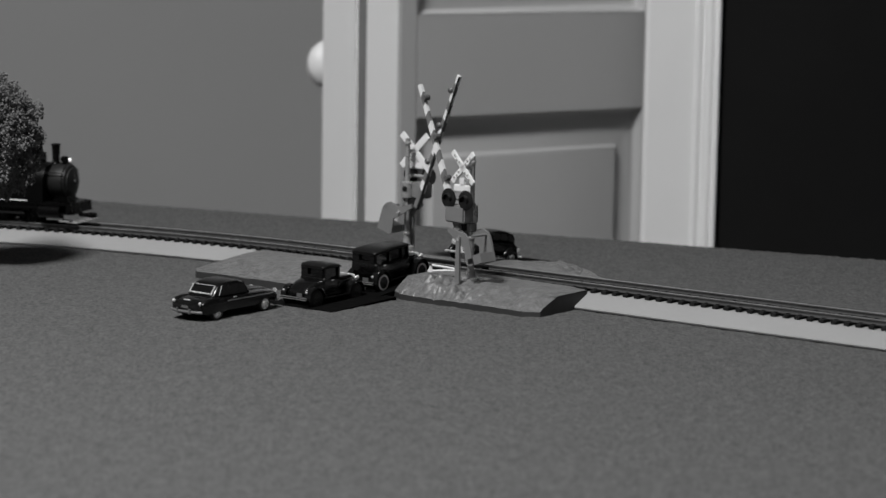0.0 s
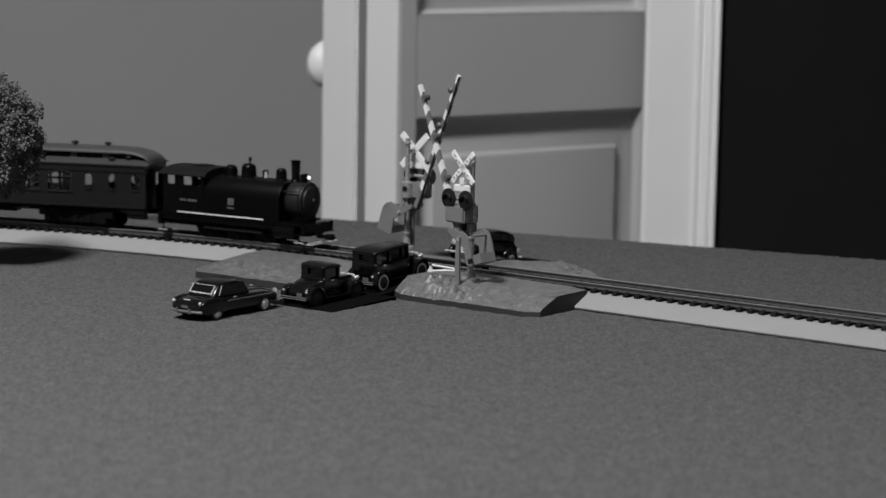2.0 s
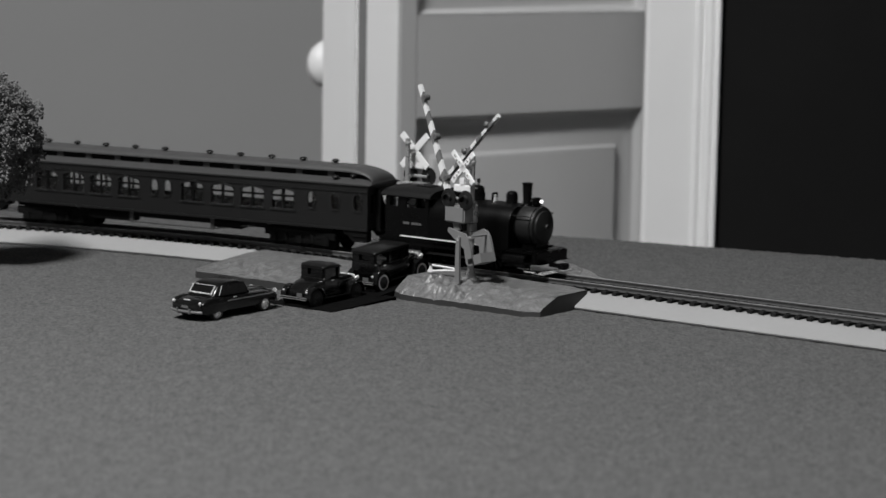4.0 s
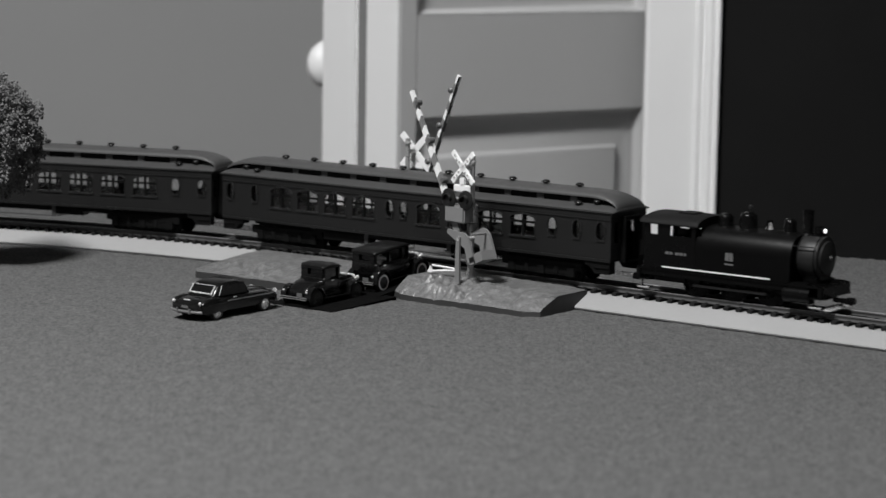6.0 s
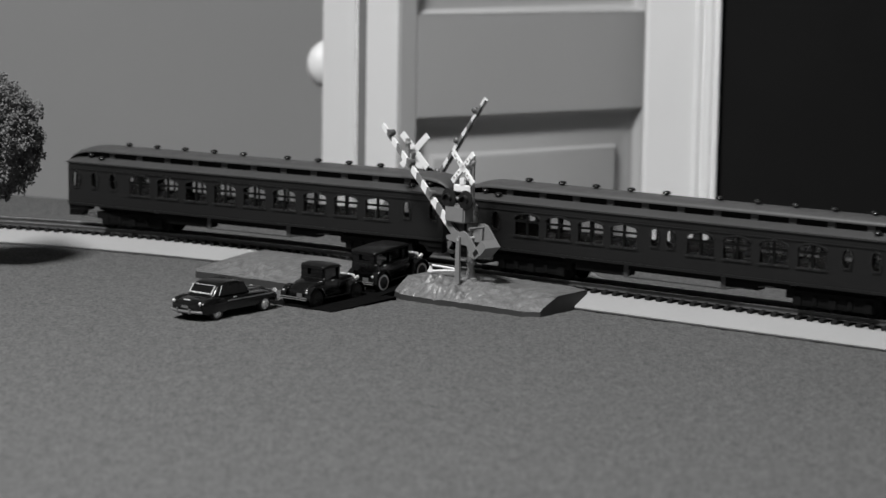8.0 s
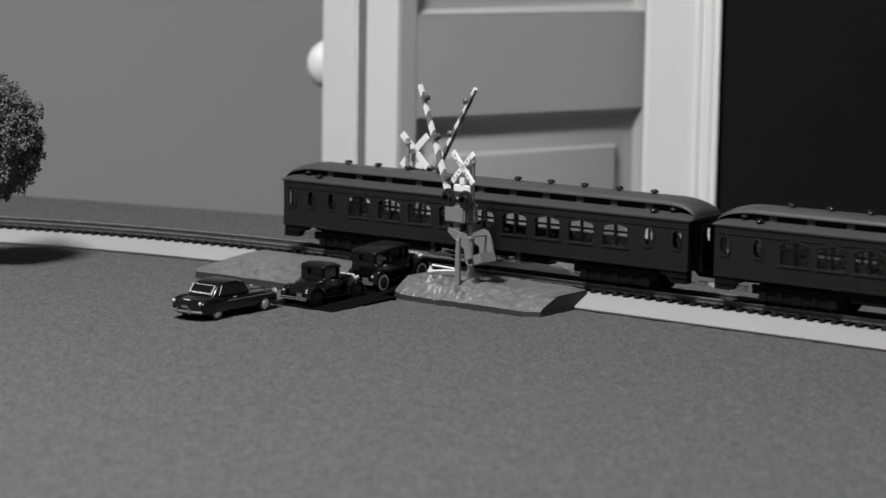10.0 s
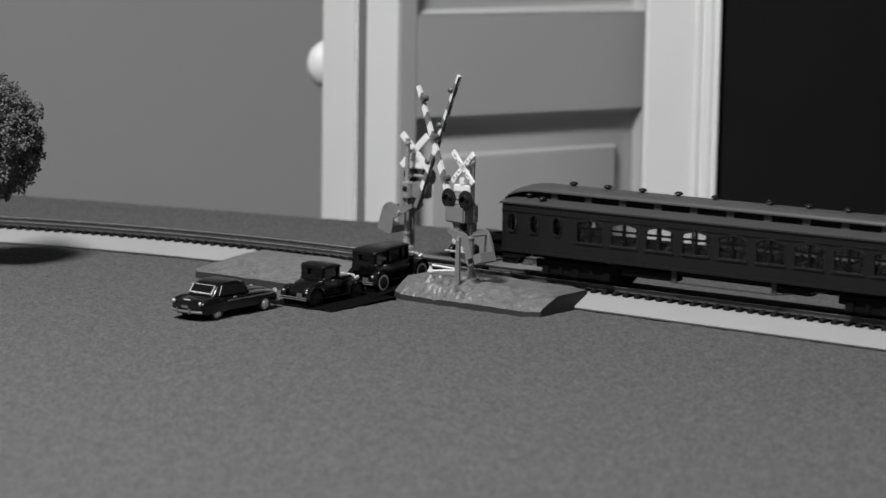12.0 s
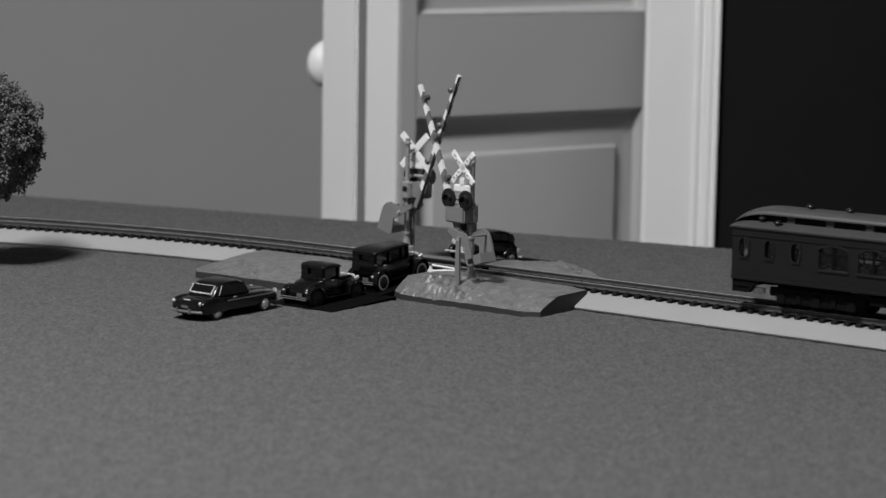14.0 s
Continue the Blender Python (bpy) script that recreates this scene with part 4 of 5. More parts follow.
    leg = prism(B(), [(hx - 0.0022, foot), (hx + 0.0016, foot), (hx + 0.0012, HINGE + 0.0012), (hx, HINGE + 0.0020), (hx - 0.0014, HINGE + 0.0012)], -0.0074, -0.0062)
    part("leg", leg, GREY_PLASTIC, sig, "tapered grey leg")
    part("hinge_pin", tube(B(), (hx, -0.0076, HINGE), (hx, 0.0072, HINGE), 0.0009, seg=12), STEEL, sig, "bright steel hinge pin", smooth=True)
    part("link_rod", tube(B(), (0.0026, pole_y - 0.0046, foot), (0.0020, pole_y - 0.0046, HINGE), 0.0004, seg=6), STEEL, sig)
    # gate arm with its rocker, keyed about the hinge; shapes given as they stand at rest
    ca, sa = math.cos(radians(rise)), math.sin(radians(rise))

    def rest(X, Z):
        return (-X * ca + Z * sa, X * sa + Z * ca)

    cheek = [rest(*p) for p in ((-0.0092, 0.0056), (-0.0098, 0.0034), (-0.0060, 0.0010), (-0.0012, -0.0020), (0.0042, -0.0044), (0.0056, -0.0130), (0.0076, -0.0142),
                                (0.0168, -0.0112), (0.0136, -0.0006), (0.0126, 0.0022), (0.0104, 0.0046), (0.0070, 0.0056), (0.0, 0.0030))]
    slim = [rest(*p) for p in ((-0.0092, 0.0056), (-0.0098, 0.0034), (-0.0060, 0.0010), (-0.0012, -0.0022), (0.0036, -0.0050), (0.0054, -0.0130), (0.0078, -0.0141),
                               (0.0106, -0.0132), (0.0088, -0.0050), (0.0066, 0.0010), (0.0040, 0.0034), (0.0, 0.0040))]
    arm = part("gate_arm", prism(B(), cheek, -0.0060, -0.0048), GREY_PLASTIC, sig, arm_label)
    part("rocker_cheek", prism(B(), slim, 0.0048, 0.0060), GREY_PLASTIC, arm, "grey rocker cheek")
    weight = [rest(*p) for p in ((0.0060, -0.0136), (0.0076, -0.0141), (0.0166, -0.0111), (0.0150, -0.0062), (0.0056, -0.0092))]
    part("counterweight", prism(B(), weight, -0.0048, 0.0048), GREY_PLASTIC, arm, "grey counterweight block")
    slot = [rest(*p) for p in ((0.0070, -0.0104), (0.0076, -0.0128), (0.0110, -0.0116), (0.0104, -0.0092))]
    part("weight_slot", prism(B(), slot, 0.0059, 0.0063), BLACK, arm, "black slot")
    cross_pin = rest(0.0098, 0.0026)
    part("cross_pin", tube(B(), (cross_pin[0], -0.0060, cross_pin[1]), (cross_pin[0], 0.0064, cross_pin[1]), 0.0007, seg=12), GREY_PLASTIC, arm, smooth=True)
    bx, bz = rest(-0.0072, 0.0036)
    bz += shift
    n = 15
    for k in range(n):
        f0, f1 = k / n, (k + 1) / n
        a, b = Vector((bx + (reach - bx) * f0, bz + (tip - bz) * f0)), Vector((bx + (reach - bx) * f1, bz + (tip - bz) * f1))
        w0, w1 = 0.0023 - 0.0010 * f0, 0.0023 - 0.0010 * f1
        lean = 0.0011
        pts = [(a.x - lean * (k > 0), a.y - w0), (b.x - lean * (k < n - 1), b.y - w1), (b.x + lean * (k < n - 1), b.y + w1), (a.x + lean * (k > 0), a.y + w0)]
        part("arm_stripe", prism(B(), pts, -0.0008, 0.0008), GREY_PLASTIC if k == 0 else WHITE if k % 2 == 0 else ARM_GREY, arm)
    back = [(bx, bz - 0.0024), (reach - 0.0005, tip - 0.0013), (reach - 0.0005, tip - 0.0006), (bx, bz - 0.0010)]
    part("arm_back", prism(B(), back, -0.0016, -0.0009), BLACK, arm, "black back of the arm")
    for x in (0.036, 0.060, 0.083):
        z = tip + (bz - tip) * (reach - x) / (reach - bx) + 0.0024
        l = lathe(B(), [(0.0014, -0.0021), (0.0018, -0.0010), (0.0018, 0.0013), (0.0009, 0.0020)], pose(x, 0, z, 90, 0, 0), 12)
        part("arm_lamp", l, DARK_GREY, arm, smooth=True)
    arm.matrix_basis = pose(hx, 0, HINGE, 0, 0, 180) @ pose(0, 0, 0, 0, -rise, 0)
    return sig, arm


# ---------------------------------------------------------------- cars


def wheel(parent, x, y, z, r, width, rim_mat, spokes=0):
    """A tyre with its rim, axle along y; the outer face looks away from the car's middle."""
    s = 1 if y > 0 else -1
    m = pose(x, y, z, -90 * s, 0, 0)
    t = lathe(B(), [(r * 0.70, -width / 2), (r * 0.94, -width / 2), (r, -width * 0.25), (r, width * 0.25), (r * 0.94, width / 2), (r * 0.72, width / 2), (r * 0.70, width * 0.2)], m, 24)
    w = part("wheel", t, RUBBER, parent, smooth=True)
    b = B()
    if spokes:
        ring = lathe(B(), [(r * 0.84, width * 0.48), (r * 0.84, width * 0.54), (r * 0.66, width * 0.56), (r * 0.64, width * 0.30)], m, 28)
        part("rim_band", ring, rim_mat, w, smooth=True)
        lathe(b, [(r * 0.65, width * 0.30), (r * 0.64, width * 0.58), (r * 0.58, width * 0.575), (r * 0.20, width * 0.57), (r * 0.18, width * 0.68), (r * 0.08, width * 0.72)], m, 24)
        for k in range(spokes):
            a = 2 * math.pi * k / spokes
            p0, p1 = m @ Vector((r * 0.15 * math.cos(a), r * 0.15 * math.sin(a), width * 0.62)), m @ Vector((r * 0.62 * math.cos(a), r * 0.62 * math.sin(a), width * 0.60))
            tube(b, p0, p1, r * 0.035, seg=5)
    else:
        lathe(b, [(r * 0.70, width * 0.35), (r * 0.64, width * 0.46), (r * 0.45, width * 0.40), (r * 0.40, width * 0.56), (r * 0.15, width * 0.66), (r * 0.03, width * 0.68)], m, 24)
    part("rim", b, BLACK if spokes else rim_mat, w, smooth=True)
    return w


def shell(sections, power=3.2, seg=20):
    """A rounded body skin: (x, half width, z low, z high) sections with squircle outlines."""
    rings = []
    for x, hw, z0, z1 in sections:
        zc, hz = (z0 + z1) / 2, (z1 - z0) / 2
        ring = []
        for i in range(seg):
            a = 2 * math.pi * (i + 0.5) / seg
            c, s = math.cos(a), math.sin(a)
            ring.append((x, hw * math.copysign(abs(c) ** (2 / power), c), zc + hz * math.copysign(abs(s) ** (2 / power), s)))
        rings.append(ring)
    return loft(B(), rings)


def build_sedan(m):
    """A rounded postwar sedan, 57 mm long, facing +x."""
    car = thing("model_sedan", m, "glossy black rounded postwar model sedan with chrome", "model car")
    body = shell([(-0.0285, 0.0070, 0.0042, 0.0080), (-0.0276, 0.0092, 0.0034, 0.0094), (-0.0240, 0.0102, 0.0030, 0.0107), (-0.0170, 0.0106, 0.0028, 0.0115), (-0.0050, 0.0107, 0.0028, 0.0114),
                  (0.0080, 0.0107, 0.0028, 0.0113), (0.0180, 0.0104, 0.0028, 0.0110), (0.0250, 0.0100, 0.0030, 0.0102), (0.0280, 0.0088, 0.0036, 0.0092), (0.0288, 0.0066, 0.0044, 0.0080)], 4.0, 28)
    part("body", body, CAR_BLACK, car, smooth=True)
    top = shell([(-0.0186, 0.0074, 0.0098, 0.0112), (-0.0174, 0.0084, 0.0098, 0.0126), (-0.0146, 0.0087, 0.0098, 0.0164), (-0.0122, 0.0088, 0.0098, 0.0177), (-0.0070, 0.0089, 0.0098, 0.0184), (-0.0010, 0.0089, 0.0098, 0.0184),
                 (0.0028, 0.0087, 0.0098, 0.0174), (0.0046, 0.0086, 0.0098, 0.0163), (0.0084, 0.0080, 0.0098, 0.0120), (0.0098, 0.0070, 0.0098, 0.0110)], 4.6, 32)
    cabin = part("cabin", top, CAR_BLACK, car, smooth=True)
    hood = shell([(0.0072, 0.0052, 0.0095, 0.0116), (0.0150, 0.0050, 0.0092, 0.0120), (0.0240, 0.0042, 0.0088, 0.0112), (0.0282, 0.0028, 0.0080, 0.0094)], 2.6, 20)
    part("bonnet", hood, CAR_BLACK, car, smooth=True)
    place = pose(-0.01625, 0, 0.0145, 0, 36, 0)
    part("rear_window", box(B(), -0.0003, 0.0003, -0.0068, 0.0068, -0.0021, 0.0020, 0.0001, place), CAR_GLASS, cabin)
    fr = B()
    for y0, y1, z0, z1 in ((-0.0068, 0.0068, 0.0019, 0.0023), (-0.0074, 0.0074, -0.0029, -0.0021), (-0.0074, -0.0066, -0.0028, 0.0022), (0.0066, 0.0074, -0.0028, 0.0022)):
        box(fr, -0.0006, 0.0004, y0, y1, z0, z1, 0.0002, place)
    part("window_trim", fr, CHROME, cabin, "chrome window surround")
    wind = box(B(), -0.0002, 0.0002, -0.0068, 0.0068, -0.0024, 0.0024, 0.0001, pose(0.0068, 0, 0.0144, 0, -41, 0))
    part("windscreen", wind, CAR_GLASS, cabin)
    for sy in (-1, 1):
        for x0, x1, x2, x3 in ((-0.0134, -0.0076, -0.0080, -0.0118), (-0.0066, -0.0010, -0.0012, -0.0064), (0.0000, 0.0060, 0.0028, -0.0001)):
            g = B()
            prism(g, [(x0, 0.0120), (x1, 0.0120), (x2, 0.0165), (x3, 0.0165)], *sorted((sy * 0.0080, sy * 0.00895)))
            part("side_window", g, CAR_GLASS, cabin)
            e = B()
            prism(e, [(x0 - 0.0005, 0.0115), (x1 + 0.0005, 0.0115), (x1 + 0.0004, 0.0119), (x0 - 0.0004, 0.0119)], *sorted((sy * 0.0085, sy * 0.0091)))
            part("window_sill", e, CAR_BLACK, cabin)
        part("rear_pillar_trim", tube(B(), (-0.0142, sy * 0.0089, 0.0118), (-0.0122, sy * 0.0087, 0.0164), 0.00025, seg=6), CHROME, cabin, "thin chrome pillar trim")
        strip = box(B(), -0.0100, 0.0230, *sorted((sy * 0.0104, sy * 0.0109)), 0.0088, 0.0092)
        part("side_strip", strip, CHROME_DIM, car)
        handle = box(B(), -0.0062, -0.0040, *sorted((sy * 0.0105, sy * 0.0112)), 0.0102, 0.0106, 0.0001)
        part("door_handle", handle, CHROME, car)
        fen = shell([(-0.0270, 0.0010, 0.0050, 0.0088), (-0.0250, 0.0022, 0.0032, 0.0108), (-0.0190, 0.0026, 0.0030, 0.0116), (-0.0120, 0.0022, 0.0030, 0.0108), (-0.0080, 0.0010, 0.0040, 0.0085)], 2.6, 16)
        bmesh.ops.translate(fen, verts=fen.verts[:], vec=(0, sy * 0.0090, 0))
        part("fender", fen, CAR_BLACK, car, smooth=True)
        tl = lathe(B(), [(0.0009, 0), (0.0009, 0.0006), (0.0003, 0.0011)], pose(-0.0272, sy * 0.0086, 0.0092, 0, -90, 0), 12)
        part("tail_lamp", tl, CHROME, car, "chrome-ringed tail lamp", smooth=True)
        hl = lathe(B(), [(0.0014, 0), (0.0014, 0.0006), (0.0005, 0.0011)], pose(0.0272, sy * 0.0078, 0.0092, 0, 90, 0), 12)
        part("headlamp", hl, CHROME, car, smooth=True)
        for x in (-0.0172, 0.0172):
            wheel(car, x, sy * 0.0094, 0.0040, 0.0040, 0.0026, CHROME)
    for sx in (-1, 1):
        bp = B()
        pts = [(sx * (0.0296 - 0.0022 * abs(k / 4) ** 3), k / 4 * 0.0100, 0.0050) for k in range(-4, 5)]
        for a, b in zip(pts, pts[1:]):
            tube(bp, a, b, 0.0007, seg=8)
        for y in (-0.004, 0.004):
            box(bp, sx * 0.0300 - 0.0005, sx * 0.0300 + 0.0005, y - 0.0005, y + 0.0005, 0.0040, 0.0066, 0.0002)
        part("bumper", bp, CHROME_DIM, car, "dull chrome bumper", smooth=True)
    em = box(B(), -0.0003, 0.0003, -0.0022, 0.0022, -0.0003, 0.0003, 0.0001, pose(-0.0272, 0, 0.0103, 0, 40, 0))
    part("boot_handle", em, CHROME, car)
    pl = box(B(), -0.0291, -0.0288, -0.0022, 0.0022, 0.0066, 0.0078)
    part("plate", pl, LETTER, car)
    return car


def build_vintage(m, label, coupe):
    """A late-1920s car, 44 mm long, facing +x: box cabin, long bonnet, wings and running boards."""
    car = thing("vintage_model_car", m, label, "model car", "vintage model cars")
    part("chassis", box(B(), -0.0185, 0.0200, -0.0062, 0.0062, 0.0042, 0.0062, 0.0004), CAR_BLACK, car)
    x0, x1 = (-0.0072, 0.0036) if coupe else (-0.0170, 0.0072)
    zc = 0.0190
    body = shell([(x0 - 0.0006, 0.0074, 0.0066, 0.0128), (x0, 0.0080, 0.0058, 0.0134), (x1 - 0.001, 0.0080, 0.0058, 0.0134), (x1, 0.0074, 0.0060, 0.0128)], 7, 28)
    cabin = part("cabin", body, CAR_BLACK, car, smooth=True)
    px = [x0, x0 + 0.0036, -0.0080, -0.0062, x1 - 0.0056, x1 - 0.0042, x1 - 0.0012, x1]
    if coupe:
        px = [x0, x0 + 0.0042, x1 - 0.0012, x1]
    for a, b in zip(px[::2], px[1::2]):
        for sy in (-1, 1):
            part("pillar", box(B(), a, b, *sorted((sy * 0.0064, sy * 0.0075)), 0.0126, 0.0176, 0.0001), CAR_BLACK, cabin)
    for ya, yb in ((-0.0063, -0.0030), (0.0030, 0.0063)):
        part("rear_panel", box(B(), x0 - 0.0004, x0 + 0.0006, ya, yb, 0.0126, 0.0176, 0.0001), CAR_BLACK, cabin)
    part("rear_panel", box(B(), x0 - 0.0004, x0 + 0.0006, -0.0030, 0.0030, 0.0126, 0.0142, 0.0001), CAR_BLACK, cabin)
    gl = box(B(), x0 + 0.0008, x1 - 0.0004, -0.0066, 0.0066, 0.0128, 0.0176)
    part("window_glass", gl, CAR_GLASS, cabin)
    roof = shell([(x0 - 0.0010, 0.0068, 0.0173, 0.0186), (x0 + 0.0006, 0.0080, 0.0172, 0.0196), ((x0 + x1) / 2, 0.0082, 0.0172, 0.0200), (x1 - 0.001, 0.0080, 0.0172, 0.0194), (x1 + 0.0014, 0.0074, 0.0173, 0.0182)], 3.2, 24)
    part("roof", roof, CAR_DARK, cabin, smooth=True)
    bon = shell([(x1 - 0.0004, 0.0066, 0.0060, 0.0130), (0.0110, 0.0056, 0.0060, 0.0124), (0.0172, 0.0050, 0.0062, 0.0120), (0.0180, 0.0046, 0.0064, 0.0116)], 3.6, 24)
    part("bonnet", bon, CAR_BLACK, car, smooth=True)
    rad = box(B(), 0.0178, 0.0188, -0.0046, 0.0046, 0.0060, 0.0122, 0.0004)
    part("radiator", rad, CHROME, car, "bright radiator shell")
    if coupe:
        deck = shell([(x0 + 0.0010, 0.0074, 0.0058, 0.0130), (-0.0120, 0.0072, 0.0056, 0.0122), (-0.0175, 0.0062, 0.0056, 0.0096), (-0.0190, 0.0050, 0.0056, 0.0076)], 3.6, 24)
        part("rear_deck", deck, CAR_BLACK, car, smooth=True)
    for sy in (-1, 1):
        for xc in (-0.0145, 0.0148):
            w = B()
            rings = []
            for k in range(9):
                a = math.radians(-5 + k * 23.0)
                r = 0.0054
                rings.append([(xc + r * math.cos(a), sy * 0.0058, 0.0042 + r * math.sin(a)), (xc + r * math.cos(a), sy * 0.0092, 0.0042 + r * math.sin(a) * 0.97),
                              (xc + (r + 0.0006) * math.cos(a), sy * 0.0090, 0.0042 + (r + 0.0006) * math.sin(a)), (xc + (r + 0.0007) * math.cos(a), sy * 0.0058, 0.0042 + (r + 0.0008) * math.sin(a))])
            loft(w, rings)
            part("wing", w, CAR_BLACK, car, smooth=True)
            wheel(car, xc, sy * 0.0080, 0.0042, 0.0044, 0.0018, WHITE if not coupe else RUBBER, 10)
        part("running_board", box(B(), -0.0095, 0.0098, *sorted((sy * 0.0062, sy * 0.0092)), 0.0038, 0.0043, 0.0001), CAR_BLACK, car)
        h = lathe(B(), [(0.0003, -0.0012), (0.0007, -0.0008), (0.0010, 0.0003), (0.0011, 0.0005), (0.0003, 0.0008)], pose(0.0186, sy * 0.0056, 0.0106, 0, 90, 0), 16)
        part("headlamp", h, CHROME, car, "round chrome headlamp", smooth=True)
        part("door_handle", box(B(), x0 + 0.0040, x0 + 0.0055, *sorted((sy * 0.0079, sy * 0.0085)), 0.0118, 0.0121), CHROME, car)
        tl = lathe(B(), [(0.0006, 0), (0.0006, 0.0005), (0.0002, 0.0008)], pose(-0.0200, sy * 0.0070, 0.0078, 0, -90, 0), 10)
        part("tail_lamp", tl, CHROME, car, smooth=True)
    bar = tube(B(), (0.0186, -0.0056, 0.0096), (0.0186, 0.0056, 0.0096), 0.0004, seg=6)
    part("lamp_bar", bar, CHROME, car)
    for x in (-0.0215, 0.0222):
        bp = tube(B(), (x, -0.0080, 0.0052), (x, 0.0080, 0.0052), 0.00025, seg=6)
        tube(bp, (x, -0.0080, 0.0043), (x, 0.0080, 0.0043), 0.00025, seg=6)
        part("bumper", bp, CHROME_DIM, car, "thin dull bumper bars")
    part("plate", box(B(), -0.0212, -0.0209, -0.0050, -0.0018, 0.0056, 0.0072), LETTER, car)
    return car


def build_thirties(m):
    """A rounded mid-1930s sedan, 52 mm long, facing +x, with separate wings and big headlamps."""
    car = thing("vintage_model_car", m, "black rounded thirties model sedan waiting beyond the rails", "model car", "vintage model cars")
    body = shell([(-0.0236, 0.0056, 0.0046, 0.0085), (-0.0226, 0.0076, 0.0040, 0.0118), (-0.0190, 0.0082, 0.0040, 0.0134), (-0.0080, 0.0085, 0.0040, 0.0136), (0.0060, 0.0080, 0.0042, 0.0134),
                  (0.0150, 0.0060, 0.0046, 0.0128), (0.0215, 0.0046, 0.0050, 0.0118), (0.0228, 0.0036, 0.0054, 0.0108)], 3.4, 24)
    part("body", body, CAR_BLACK, car, smooth=True)
    top = shell([(-0.0216, 0.0058, 0.0100, 0.0140), (-0.0206, 0.0068, 0.0100, 0.0165), (-0.0180, 0.0074, 0.0110, 0.0188), (-0.0120, 0.0077, 0.0120, 0.0198), (-0.0050, 0.0078, 0.0120, 0.0199), (0.0010, 0.0076, 0.0120, 0.0192), (0.0046, 0.0072, 0.0120, 0.0172), (0.0072, 0.0064, 0.0122, 0.0136)], 3.2, 24)
    cabin = part("cabin", top, CAR_BLACK, car, smooth=True)
    for sy in (-1, 1):
        for x0, x1 in ((-0.0165, -0.0125), (-0.0110, -0.0050), (-0.0036, 0.0026)):
            part("side_window", prism(B(), [(x0, 0.0139), (x1, 0.0139), (x1 - 0.0003, 0.0174), (x0 + 0.0006, 0.0174)], *sorted((sy * 0.0070, sy * 0.0079))), CAR_GLASS, cabin)
        for xc, rr in ((-0.0150, 0.0060), (0.0160, 0.0062)):
            wing = shell([(xc - rr - 0.0012, 0.0008, 0.0036, 0.0050), (xc - rr * 0.7, 0.0020, 0.0034, 0.0092), (xc, 0.0024, 0.0040, 0.0106), (xc + rr * 0.7, 0.0020, 0.0036, 0.0092), (xc + rr + 0.0010, 0.0008, 0.0036, 0.0052)], 2.5, 16)
            bmesh.ops.translate(wing, verts=wing.verts[:], vec=(0, sy * 0.0082, 0))
            part("wing", wing, CAR_BLACK, car, smooth=True)
            wheel(car, xc, sy * 0.0090, 0.0044, 0.0044, 0.0024, CHROME)
        part("running_board", box(B(), -0.0100, 0.0105, *sorted((sy * 0.0070, sy * 0.0102)), 0.0034, 0.0040, 0.0002), CAR_BLACK, car)
        part("headlamp", lathe(B(), [(0.0003, -0.0034), (0.0014, -0.0020), (0.0020, 0.0), (0.0020, 0.0006), (0.0006, 0.0010)], pose(0.0206, sy * 0.0066, 0.0106, 0, 90, 0), 18), CHROME, car, "round chrome headlamp", smooth=True)
        part("tail_lamp", lathe(B(), [(0.0009, 0), (0.0009, 0.0008), (0.0003, 0.0012)], pose(-0.0232, sy * 0.0078, 0.0085, 0, -90, 0), 10), CHROME, car, smooth=True)
    part("grille", box(B(), 0.0222, 0.0234, -0.0024, 0.0024, 0.0052, 0.0114, 0.0005), CHROME, car, "upright chrome grille")
    for x in (-0.0254, 0.0252):
        bp = tube(B(), (x, -0.0095, 0.0046), (x, 0.0095, 0.0046), 0.0007, seg=8)
        for y in (-0.0040, 0.0040):
            box(bp, min(x, x - math.copysign(0.004, x)), max(x, x - math.copysign(0.004, x)), y - 0.0005, y + 0.0005, 0.0042, 0.0050)
        part("bumper", bp, CHROME, car, "chrome bumper", smooth=True)
    return car


# ---------------------------------------------------------------- tree


